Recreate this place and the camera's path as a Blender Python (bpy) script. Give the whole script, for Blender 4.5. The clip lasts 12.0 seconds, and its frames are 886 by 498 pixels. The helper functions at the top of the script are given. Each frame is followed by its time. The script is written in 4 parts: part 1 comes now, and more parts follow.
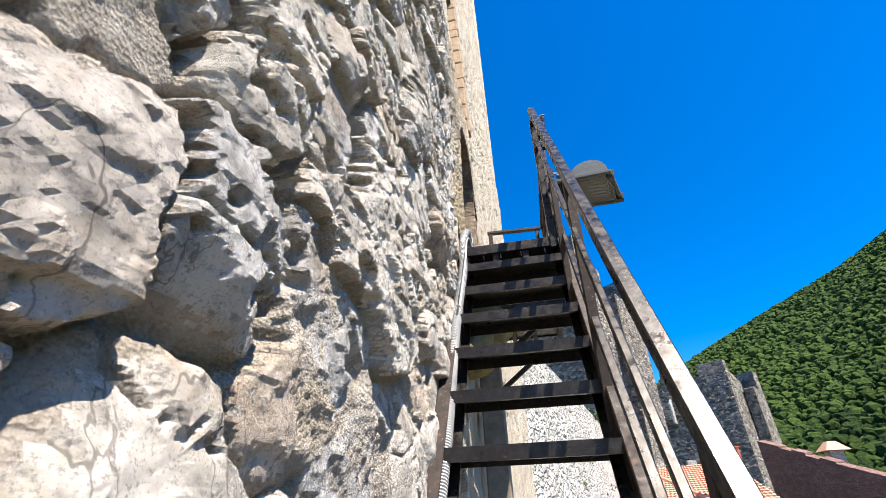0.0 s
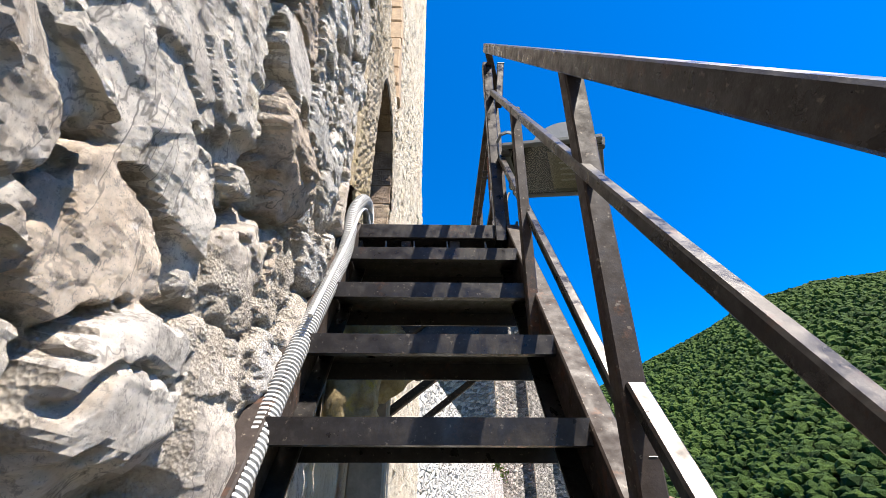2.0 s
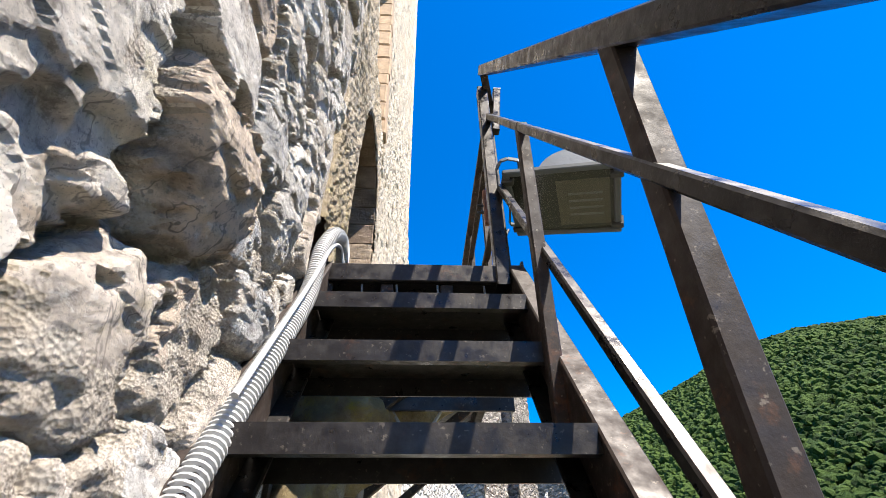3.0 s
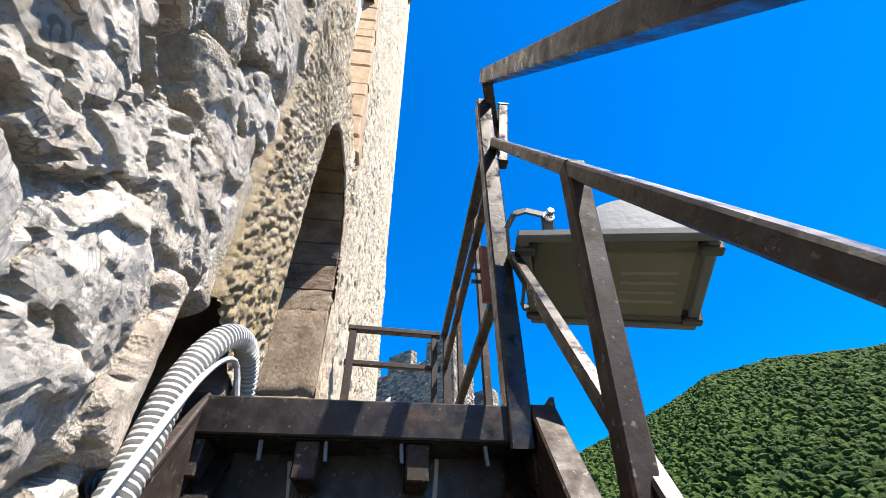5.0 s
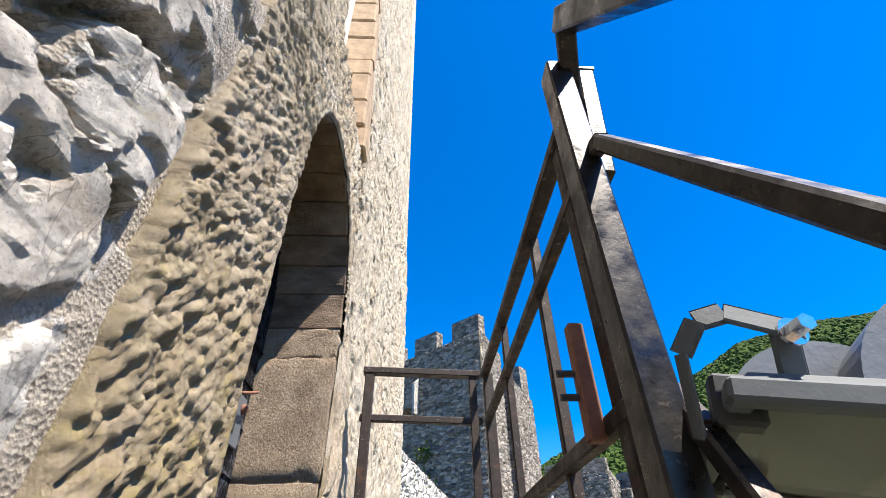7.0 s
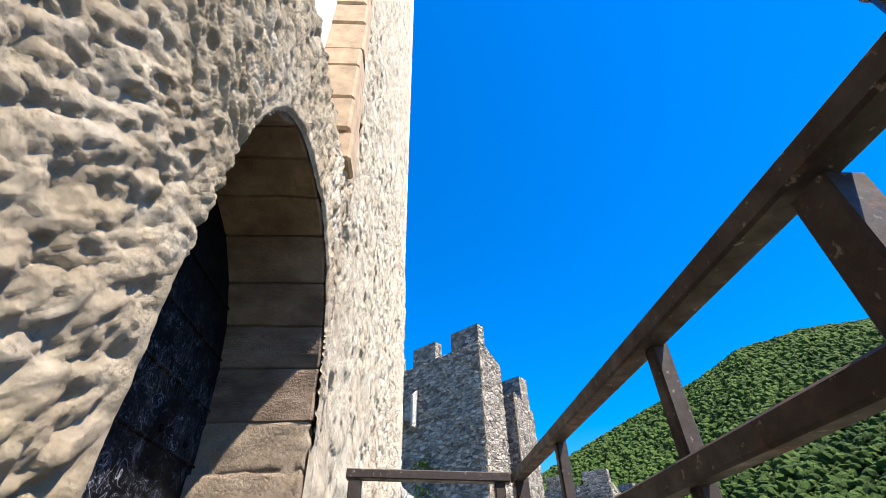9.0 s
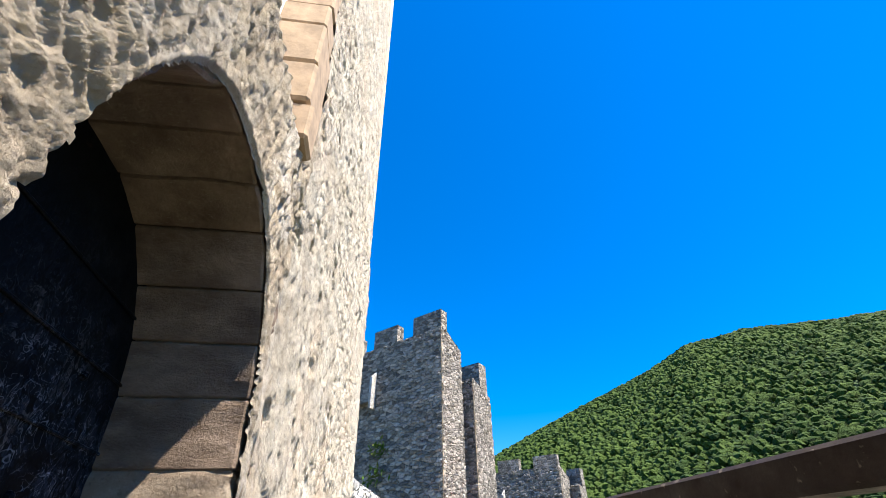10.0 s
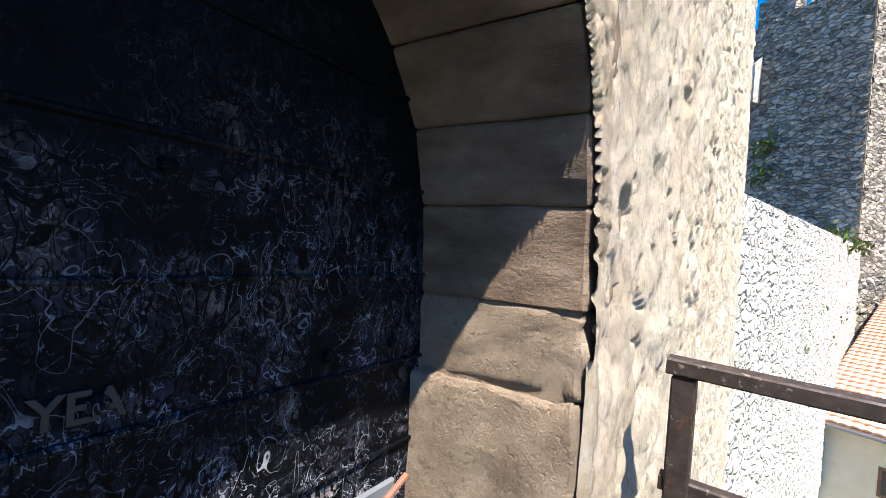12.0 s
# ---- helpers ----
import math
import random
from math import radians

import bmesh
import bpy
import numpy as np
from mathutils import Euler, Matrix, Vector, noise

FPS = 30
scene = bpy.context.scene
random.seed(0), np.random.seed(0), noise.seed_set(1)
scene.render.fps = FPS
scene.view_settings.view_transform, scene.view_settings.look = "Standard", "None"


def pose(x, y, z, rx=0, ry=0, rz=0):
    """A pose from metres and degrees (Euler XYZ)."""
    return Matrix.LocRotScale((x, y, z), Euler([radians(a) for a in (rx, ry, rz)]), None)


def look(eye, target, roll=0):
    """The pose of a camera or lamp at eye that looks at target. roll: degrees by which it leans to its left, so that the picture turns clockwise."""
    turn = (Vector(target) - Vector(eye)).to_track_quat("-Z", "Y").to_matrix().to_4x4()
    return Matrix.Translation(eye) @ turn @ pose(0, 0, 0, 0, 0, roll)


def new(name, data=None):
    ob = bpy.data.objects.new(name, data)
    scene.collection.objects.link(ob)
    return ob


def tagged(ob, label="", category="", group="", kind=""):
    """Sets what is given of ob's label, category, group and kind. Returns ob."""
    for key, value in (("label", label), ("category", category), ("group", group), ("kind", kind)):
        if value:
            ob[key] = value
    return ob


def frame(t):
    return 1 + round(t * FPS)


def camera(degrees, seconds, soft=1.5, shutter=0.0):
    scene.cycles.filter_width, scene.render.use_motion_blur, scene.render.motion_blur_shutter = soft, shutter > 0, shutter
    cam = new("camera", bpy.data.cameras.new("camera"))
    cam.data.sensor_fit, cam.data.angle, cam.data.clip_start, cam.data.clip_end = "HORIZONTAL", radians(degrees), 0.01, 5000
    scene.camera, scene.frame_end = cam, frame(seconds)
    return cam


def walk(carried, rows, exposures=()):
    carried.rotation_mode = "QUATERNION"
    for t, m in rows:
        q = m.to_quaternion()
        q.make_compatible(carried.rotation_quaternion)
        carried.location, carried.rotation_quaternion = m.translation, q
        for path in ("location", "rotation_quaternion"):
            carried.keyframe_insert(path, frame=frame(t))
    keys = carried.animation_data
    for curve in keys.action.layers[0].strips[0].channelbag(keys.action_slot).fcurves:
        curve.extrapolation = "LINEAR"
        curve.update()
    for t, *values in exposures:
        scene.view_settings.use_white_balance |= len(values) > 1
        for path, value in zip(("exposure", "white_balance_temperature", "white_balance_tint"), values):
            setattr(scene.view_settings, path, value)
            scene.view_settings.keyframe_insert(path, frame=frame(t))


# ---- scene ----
cam = camera(88.8, 12.0, 0.7)
PATH = [
    (0, (0.4, -2.548, -1.495), (0.066, -0.851, -0.49), -2.0),
    (0.5, (0.395, -2.249, -1.35), (0.262, -0.544, -0.312), -2.8),
    (1, (0.334, -1.985, -1.226), (0.278, -0.256, -0.223), -2.2),
    (1.5, (0.313, -1.713, -1.194), (0.337, 0.007, -0.173), -1.5),
    (2, (0.359, -1.465, -1.05), (0.388, 0.221, 0.026), 0.0),
    (2.5, (0.362, -1.375, -0.942), (0.38, 0.262, 0.207), -1.0),
    (3, (0.353, -1.194, -0.874), (0.44, 0.376, 0.362), -0.8),
    (3.2, (0.35, -1.144, -0.808), (0.469, 0.41, 0.446), -0.3),
    (4, (0.362, -0.99, -0.540), (0.486, 0.55, 0.73), -0.6),
    (4.8, (0.368, -0.847, -0.364), (0.500, 0.678, 0.924), -0.7),
    (5, (0.386, -0.813, -0.324), (0.55, 0.7, 0.974), -0.3),
    (5.5, (0.332, -0.735, -0.146), (0.473, 0.746, 1.191), -0.7),
    (6, (0.342, -0.658, 0.033), (0.397, 0.828, 1.371), 2.3),
    (6.5, (0.368, -0.534, 0.049), (0.454, 1.014, 1.312), 2.7),
    (7, (0.362, -0.47, 0.213), (0.44, 1.108, 1.439), -1.0),
    (7.2, (0.358, -0.432, 0.228), (0.411, 1.148, 1.453), -2.2),
    (8, (0.352, -0.27, 0.480), (0.416, 1.308, 1.70), -1.0),
    (8.8, (0.342, -0.118, 0.640), (0.425, 1.46, 1.86), -1.4),
    (9, (0.328, -0.07, 0.718), (0.415, 1.485, 1.968), -1.5),
    (9.5, (0.345, 0.002, 0.807), (0.540, 1.525, 2.090), -1.4),
    (10, (0.327, 0.112, 0.958), (0.559, 1.70, 2.15), -1.1),
    (10.5, (0.311, 0.301, 1.041), (0.451, 2.042, 2.016), 0.3),
    (11, (0.289, 0.453, 1.136), (-0.036, 2.319, 1.778), 4.3),
    (11.5, (0.222, 0.64, 1.236), (-0.678, 2.426, 1.279), 4.4),
    (12, (0.193, 0.664, 1.285), (-0.932, 2.316, 1.268), 4.3),
]
walk(cam, [(t, look(eye, target, roll)) for t, eye, target, roll in PATH], [(0, 1.45), (2.5, 1.6), (5, 1.68), (6.5, 1.5), (7.2, 1.55), (9.5, 1.7), (11, 1.55), (11.5, 1.8), (12, 1.88)])

# ---- world, sun, exposure ----
SUN = Vector((0.54, -0.46, 1.28)).normalized()
world = bpy.data.worlds.new("sky")
scene.world = world
world.use_nodes = True
wn, wl = world.node_tree.nodes, world.node_tree.links
sky = wn.new("ShaderNodeTexSky")
sky.sky_type = "NISHITA"
sky.sun_disc = False
sky.sun_elevation = math.asin(SUN.z)
sky.sun_rotation = math.atan2(SUN.x, SUN.y)
sky.altitude, sky.air_density, sky.dust_density, sky.ozone_density = 900, 1.0, 0.5, 3.5
sat = wn.new("ShaderNodeHueSaturation")
sat.inputs["Saturation"].default_value = 1.5
sat.inputs["Hue"].default_value = 0.508
wl.new(sky.outputs[0], sat.inputs["Color"])
wl.new(sat.outputs[0], wn["Background"].inputs[0])
wn["Background"].inputs[1].default_value = 0.10
sun = new("sun", bpy.data.lights.new("sun", "SUN"))
sun.data.energy, sun.data.angle, sun.data.color = 5.0, radians(0.5), (1.0, 0.92, 0.80)
sun.matrix_world = look(SUN * 60, (0, 0, 0))


# ---- materials ----
class Nodes:
    """Short hand for one material's nodes."""

    def __init__(self, name, roughness=0.8, metallic=0.0):
        self.m = bpy.data.materials.new(name)
        self.m.use_nodes = True
        self.t = self.m.node_tree
        self.b = self.t.nodes["Principled BSDF"]
        self.b.inputs["Roughness"].default_value = roughness
        self.b.inputs["Metallic"].default_value = metallic
        self.co = self.add("ShaderNodeTexCoord").outputs["Object"]

    def add(self, kind):
        return self.t.nodes.new(kind)

    def link(self, a, b):
        self.t.links.new(a, b)

    def noise(self, scale, detail=5, rough=0.6, stretch=None, distort=0.0):
        n = self.add("ShaderNodeTexNoise")
        n.inputs["Scale"].default_value = scale
        n.inputs["Detail"].default_value = detail
        n.inputs["Roughness"].default_value = rough
        n.inputs["Distortion"].default_value = distort
        self.link(self.mapped(stretch), n.inputs["Vector"])
        return n.outputs["Fac"]

    def mapped(self, stretch, turn=(0, 0, 0)):
        if stretch is None:
            return self.co
        m = self.add("ShaderNodeMapping")
        m.inputs["Scale"].default_value = stretch
        m.inputs["Rotation"].default_value = turn
        self.link(self.co, m.inputs["Vector"])
        return m.outputs[0]

    def voronoi(self, scale, feature="F1", stretch=None):
        n = self.add("ShaderNodeTexVoronoi")
        n.feature = feature
        n.inputs["Scale"].default_value = scale
        self.link(self.mapped(stretch), n.inputs["Vector"])
        return n.outputs["Distance"]

    def ramp(self, fac, *stops):
        r = self.add("ShaderNodeValToRGB")
        e = r.color_ramp.elements
        while len(e) < len(stops):
            e.new(0.5)
        for el, (p, c) in zip(e, stops):
            el.position = p
            el.color = (*c, 1) if len(c) == 3 else c
        self.link(fac, r.inputs[0])
        return r.outputs[0]

    def grey(self, fac, lo, hi, a=0.0, b=1.0):
        r = self.add("ShaderNodeMapRange")
        r.inputs["From Min"].default_value, r.inputs["From Max"].default_value = lo, hi
        r.inputs["To Min"].default_value, r.inputs["To Max"].default_value = a, b
        self.link(fac, r.inputs["Value"])
        return r.outputs[0]

    def mix(self, fac, a, b, blend="MIX"):
        x = self.add("ShaderNodeMix")
        x.data_type, x.blend_type = "RGBA", blend
        for s, v in ((x.inputs[0], fac), (x.inputs[6], a), (x.inputs[7], b)):
            if isinstance(v, (float, int)):
                s.default_value = v
            elif isinstance(v, tuple):
                s.default_value = (*v, 1)
            else:
                self.link(v, s)
        return x.outputs[2]

    def lines(self, scale, width, stretch=None):
        """1 along thin wandering lines, 0 elsewhere."""
        d = self.add("ShaderNodeMath")
        d.operation = "SUBTRACT"
        d.inputs[1].default_value = 0.5
        self.link(self.noise(scale, 4, 0.6, stretch, 0.4), d.inputs[0])
        e = self.add("ShaderNodeMath")
        e.operation = "ABSOLUTE"
        self.link(d.outputs[0], e.inputs[0])
        return self.grey(e.outputs[0], width * 0.4, width, 1.0, 0.0)

    def random(self):
        return self.add("ShaderNodeObjectInfo").outputs["Random"]

    def island(self):
        return self.add("ShaderNodeNewGeometry").outputs["Random Per Island"]

    def color(self, c):
        self.link(c, self.b.inputs["Base Color"])
        return self

    def rough(self, f):
        self.link(f, self.b.inputs["Roughness"])
        return self

    def bump(self, *pairs):
        """Pairs of (height, strength, distance) laid over one another."""
        last = None
        for h, s, d in pairs:
            n = self.add("ShaderNodeBump")
            n.inputs["Strength"].default_value, n.inputs["Distance"].default_value = s, d
            self.link(h, n.inputs["Height"])
            if last:
                self.link(last, n.inputs["Normal"])
            last = n.outputs[0]
        self.link(last, self.b.inputs["Normal"])
        return self.m


def limestone(name, light=1.0):
    """Broken white and blue-grey limestone with rusty patches, cracks and lichen."""
    n = Nodes(name, 0.9)
    base = n.ramp(n.noise(9, 9, 0.72, distort=0.5), (0.32, (0.24, 0.225, 0.22)), (0.44, (0.58, 0.55, 0.52)), (0.56, (0.86, 0.82, 0.78)))
    tint = n.ramp(n.random(), (0.0, (0.66, 0.69, 0.74)), (0.22, (0.98, 0.97, 0.96)), (0.5, (1.0, 0.95, 0.88)), (0.72, (0.84, 0.85, 0.87)), (0.9, (1.0, 0.88, 0.76)), (1.0, (0.72, 0.60, 0.50)))
    c = n.mix(1.0, base, tint, "MULTIPLY")
    c = n.mix(n.grey(n.noise(4.1, 5, 0.7, distort=0.5), 0.56, 0.70, 0, 0.6), c, (0.50, 0.36, 0.23))
    c = n.mix(n.grey(n.noise(6.5, 5, 0.7, distort=0.8), 0.62, 0.70, 0, 0.5), c, (0.44, 0.37, 0.20))
    c = n.mix(n.grey(n.noise(40, 8, 0.8), 0.55, 0.61, 0, 0.7), c, (0.23, 0.205, 0.19))
    c = n.mix(n.grey(n.noise(22, 7, 0.75, distort=1.2), 0.58, 0.66, 0, 0.6), c, (0.90, 0.87, 0.83))
    crack = n.mix(n.noise(3.3, 3), (0, 0, 0), n.lines(6, 0.010, (1, 1.4, 0.7)))
    c = n.mix(crack, c, (0.10, 0.085, 0.075))
    c = n.mix(n.grey(n.noise(170, 4, 0.8), 0.56, 0.62, 0, 0.55), c, (0.20, 0.18, 0.165))
    n.color(c)
    return n.bump((n.noise(34, 9, 0.85), 1.0, 0.022), (n.noise(130, 6, 0.85), 1.0, 0.007))


def mortar(name):
    n = Nodes(name, 0.95)
    c = n.ramp(n.noise(14, 8, 0.75), (0.3, (0.36, 0.30, 0.24)), (0.5, (0.53, 0.465, 0.395)), (0.7, (0.70, 0.64, 0.565)))
    c = n.mix(n.grey(n.noise(2.6, 4), 0.58, 0.72, 0, 0.45), c, (0.42, 0.33, 0.20))
    c = n.mix(n.grey(n.noise(5.2, 5, 0.7), 0.60, 0.72, 0, 0.45), c, (0.30, 0.28, 0.26))
    c = n.mix(n.grey(n.noise(80, 6, 0.85), 0.53, 0.62, 0, 0.6), c, (0.22, 0.185, 0.155))
    n.color(c)
    return n.bump((n.noise(28, 8, 0.85), 1.0, 0.022), (n.noise(85, 7, 0.85), 1.0, 0.012), (n.voronoi(150), 0.6, 0.005))


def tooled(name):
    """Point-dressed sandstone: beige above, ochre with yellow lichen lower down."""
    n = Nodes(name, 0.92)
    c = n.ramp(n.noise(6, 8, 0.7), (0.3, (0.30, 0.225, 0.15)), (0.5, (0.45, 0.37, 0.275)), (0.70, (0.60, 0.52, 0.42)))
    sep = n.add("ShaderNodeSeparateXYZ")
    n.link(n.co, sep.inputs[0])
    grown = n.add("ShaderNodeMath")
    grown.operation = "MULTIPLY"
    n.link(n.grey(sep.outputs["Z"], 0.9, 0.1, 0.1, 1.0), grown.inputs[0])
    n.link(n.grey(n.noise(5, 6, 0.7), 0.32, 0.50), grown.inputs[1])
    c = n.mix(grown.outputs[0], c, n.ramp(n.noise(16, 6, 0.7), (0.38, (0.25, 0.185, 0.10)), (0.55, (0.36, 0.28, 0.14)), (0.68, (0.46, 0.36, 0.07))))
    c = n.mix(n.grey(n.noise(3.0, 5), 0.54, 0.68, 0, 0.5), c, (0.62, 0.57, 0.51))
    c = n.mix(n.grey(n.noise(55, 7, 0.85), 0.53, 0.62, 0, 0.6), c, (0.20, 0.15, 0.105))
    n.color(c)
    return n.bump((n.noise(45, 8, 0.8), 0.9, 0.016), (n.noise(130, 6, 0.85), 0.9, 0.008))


def rough_brown(name):
    """Weathered brown sandstone, crumbling."""
    n = Nodes(name, 0.93)
    c = n.ramp(n.noise(9, 8, 0.7), (0.3, (0.235, 0.17, 0.118)), (0.55, (0.345, 0.265, 0.19)), (0.75, (0.45, 0.37, 0.285)))
    c = n.mix(n.grey(n.noise(60, 4), 0.55, 0.75, 0, 0.6), c, (0.12, 0.09, 0.06))
    n.color(c)
    return n.bump((n.noise(14, 8, 0.75), 0.9, 0.03), (n.noise(55, 7, 0.8), 1.0, 0.014), (n.grey(n.noise(75, 3), 0.58, 0.66, 1.0, 0.0), 0.7, 0.006))


def ashlar(name):
    n = Nodes(name, 0.88)
    c = n.ramp(n.noise(6, 6, 0.6, (1, 1, 2.2)), (0.34, (0.12, 0.08, 0.055)), (0.52, (0.21, 0.15, 0.108)), (0.68, (0.31, 0.235, 0.18)))
    c = n.mix(1.0, c, n.ramp(n.random(), (0, (0.85, 0.85, 0.88)), (1, (1.0, 0.95, 0.88))), "MULTIPLY")
    c = n.mix(n.grey(n.noise(60, 3, 0.6, (1, 1, 8)), 0.6, 0.72, 0, 0.35), c, (0.34, 0.29, 0.22))
    n.color(c)
    return n.bump((n.noise(14, 7, 0.7), 0.8, 0.03), (n.noise(70, 6, 0.75, (1, 1, 2.5)), 0.8, 0.012))


def masonry(name, scale, dark, light, stretch=(1, 1, 1.5), bump=0.05):
    """Rubble wall seen from afar: irregular stones and pale joints."""
    n = Nodes(name, 0.92)
    co = n.noise(scale * 0.7, 3)
    v = n.add("ShaderNodeTexVoronoi")
    v.feature = "DISTANCE_TO_EDGE"
    v.inputs["Scale"].default_value = scale
    m = n.mapped(stretch)
    mixv = n.add("ShaderNodeMix")
    mixv.data_type = "VECTOR"
    mixv.inputs[0].default_value = 0.16
    n.link(m, mixv.inputs[4])
    nz = n.add("ShaderNodeTexNoise")
    nz.inputs["Scale"].default_value = scale
    n.link(n.co, nz.inputs["Vector"])
    n.link(nz.outputs["Color"], mixv.inputs[5])
    n.link(mixv.outputs[1], v.inputs["Vector"])
    v2 = n.add("ShaderNodeTexVoronoi")
    v2.inputs["Scale"].default_value = scale
    n.link(mixv.outputs[1], v2.inputs["Vector"])
    sep = n.add("ShaderNodeSeparateColor")
    n.link(v2.outputs["Color"], sep.inputs[0])
    c = n.ramp(sep.outputs[0], (0.0, dark), (1.0, light))
    c = n.mix(n.grey(n.noise(scale * 3, 5), 0.4, 0.8, 0, 0.5), c, tuple(x * 0.6 for x in dark))
    c = n.mix(n.grey(v.outputs["Distance"], 0.0, 0.035, 0.25, 0.0), c, tuple(x * 0.5 for x in dark))
    c = n.mix(n.grey(n.noise(scale * 6, 5, 0.75), 0.5, 0.64, 0, 0.5), c, tuple(x * 0.55 for x in dark))
    c = n.mix(n.grey(n.noise(0.35, 4), 0.5, 0.75, 0, 0.5), c, tuple(x * 0.8 for x in dark))
    n.color(c)
    return n.bump((n.grey(v.outputs["Distance"], 0.0, 0.12), 1.0, bump), (n.noise(scale * 5, 5), 0.6, bump * 0.4))


def weathered(name):
    """Old lime-washed rubble: cream and grey, pitted, with stones showing."""
    n = Nodes(name, 0.95)
    c = n.ramp(n.noise(3.4, 8, 0.7), (0.28, (0.40, 0.32, 0.225)), (0.5, (0.56, 0.485, 0.38)), (0.7, (0.68, 0.615, 0.51)))
    c = n.mix(n.grey(n.noise(12, 7, 0.75), 0.56, 0.68, 0, 0.55), c, (0.46, 0.43, 0.405))
    c = n.mix(n.grey(n.noise(24, 7, 0.8, (1, 1.2, 0.6)), 0.57, 0.63, 0, 0.7), c, (0.25, 0.205, 0.165))
    c = n.mix(n.grey(n.noise(52, 6, 0.8, (1, 1.5, 0.5)), 0.56, 0.61, 0, 0.75), c, (0.22, 0.185, 0.15))
    c = n.mix(n.grey(n.noise(130, 5, 0.8), 0.55, 0.62, 0, 0.6), c, (0.30, 0.26, 0.22))
    c = n.mix(n.grey(n.noise(1.1, 4), 0.54, 0.68, 0, 0.5), c, (0.56, 0.42, 0.30))
    n.color(c)
    return n.bump((n.noise(22, 8, 0.8, (1, 1.2, 0.6)), 0.9, 0.026), (n.noise(80, 6, 0.8, (1, 1, 0.6)), 0.9, 0.010))


def steel(name, paint, rust=0.5, rough=0.45, metal=0.35):
    n = Nodes(name, rough, metal)
    c = n.mix(n.grey(n.noise(38, 5, 0.7), 0.45, 0.75, 0, 0.6), paint, tuple(x * 1.9 + 0.02 for x in paint))
    c = n.mix(n.grey(n.noise(13, 6, 0.75), 0.58, 0.68, 0, rust), c, (0.12, 0.045, 0.018))
    c = n.mix(n.grey(n.noise(85, 3), 0.64, 0.70, 0, rust), c, (0.24, 0.2, 0.16))
    n.color(c)
    n.rough(n.grey(n.noise(24, 4), 0.3, 0.7, rough - 0.12, rough + 0.25))
    return n.bump((n.noise(70, 5, 0.7), 0.3, 0.002),)


def plain(name, colour, rough=0.6, metallic=0.0, var=0.25, scale=12):
    n = Nodes(name, rough, metallic)
    n.color(n.mix(n.grey(n.noise(scale, 5), 0.35, 0.7), colour, tuple(min(1, x * (1 + var)) for x in colour)))
    return n.bump((n.noise(scale * 5, 4), 0.25, 0.003),)


def door_paint(name):
    """Blue-black sheet metal, scratched all over with writing."""
    n = Nodes(name, 0.5, 0.0)
    n.b.inputs["Specular IOR Level"].default_value = 0.07
    c = n.ramp(n.noise(3.5, 6, 0.6), (0.3, (0.001, 0.0013, 0.002)), (0.7, (0.004, 0.005, 0.008)))
    sep = n.add("ShaderNodeSeparateXYZ")
    n.link(n.co, sep.inputs[0])
    # worn patches and pale scratches fade out towards the top of the leaf
    by_height = n.grey(sep.outputs["Z"], 1.5, 0.85, 0.03, 1.0)
    wear = n.add("ShaderNodeMath")
    wear.operation = "MULTIPLY"
    n.link(n.grey(n.noise(3.4, 6, 0.75, (1, 1, 1.6)), 0.42, 0.56), wear.inputs[0])
    n.link(by_height, wear.inputs[1])
    worn = wear.outputs[0]
    c = n.mix(worn, c, n.ramp(n.noise(9, 5, 0.7), (0.40, (0.003, 0.004, 0.007)), (0.55, (0.045, 0.05, 0.07)), (0.66, (0.24, 0.20, 0.185))))
    for scale, width, amount, stretch in ((27, 0.016, 0.7, (1, 0.8, 1.1)), (16, 0.034, 1.0, (1, 1.2, 0.7)), (44, 0.045, 0.9, (1, 1.5, 0.6)), (9, 0.006, 0.8, (1, 1.3, 1))):
        off = n.add("ShaderNodeMath")
        off.operation = "SUBTRACT"
        off.inputs[1].default_value = 0.5
        n.link(n.noise(scale, 2, 0.5, stretch, 1.6), off.inputs[0])
        ab = n.add("ShaderNodeMath")
        ab.operation = "ABSOLUTE"
        n.link(off.outputs[0], ab.inputs[0])
        mul = n.add("ShaderNodeMath")
        mul.operation = "MULTIPLY"
        n.link(n.grey(ab.outputs[0], width * 0.5, width, amount, 0.0), mul.inputs[0])
        if scale in (16, 44):
            mul.inputs[1].default_value = 1.0
            c = n.mix(mul.outputs[0], c, (0.0015, 0.0018, 0.0025))
        else:
            n.link(worn, mul.inputs[1])
            c = n.mix(mul.outputs[0], c, (0.34, 0.35, 0.40))
    c = n.mix(n.grey(n.noise(5.5, 4), 0.66, 0.72, 0, 0.6), c, (0.07, 0.04, 0.03))
    n.color(c)
    n.rough(n.grey(n.noise(14, 4), 0.3, 0.7, 0.4, 0.7))
    return n.bump((n.noise(5, 3), 0.25, 0.01), (n.noise(60, 4), 0.2, 0.002))


def tile(name):
    n = Nodes(name, 0.8)
    c = n.ramp(n.random(), (0, (0.50, 0.25, 0.16)), (0.5, (0.58, 0.32, 0.21)), (1, (0.64, 0.40, 0.29)))
    c = n.mix(n.grey(n.noise(5, 5), 0.5, 0.75, 0, 0.4), c, (0.40, 0.19, 0.12))
    n.color(c)
    return n.bump((n.noise(40, 4), 0.3, 0.004),)


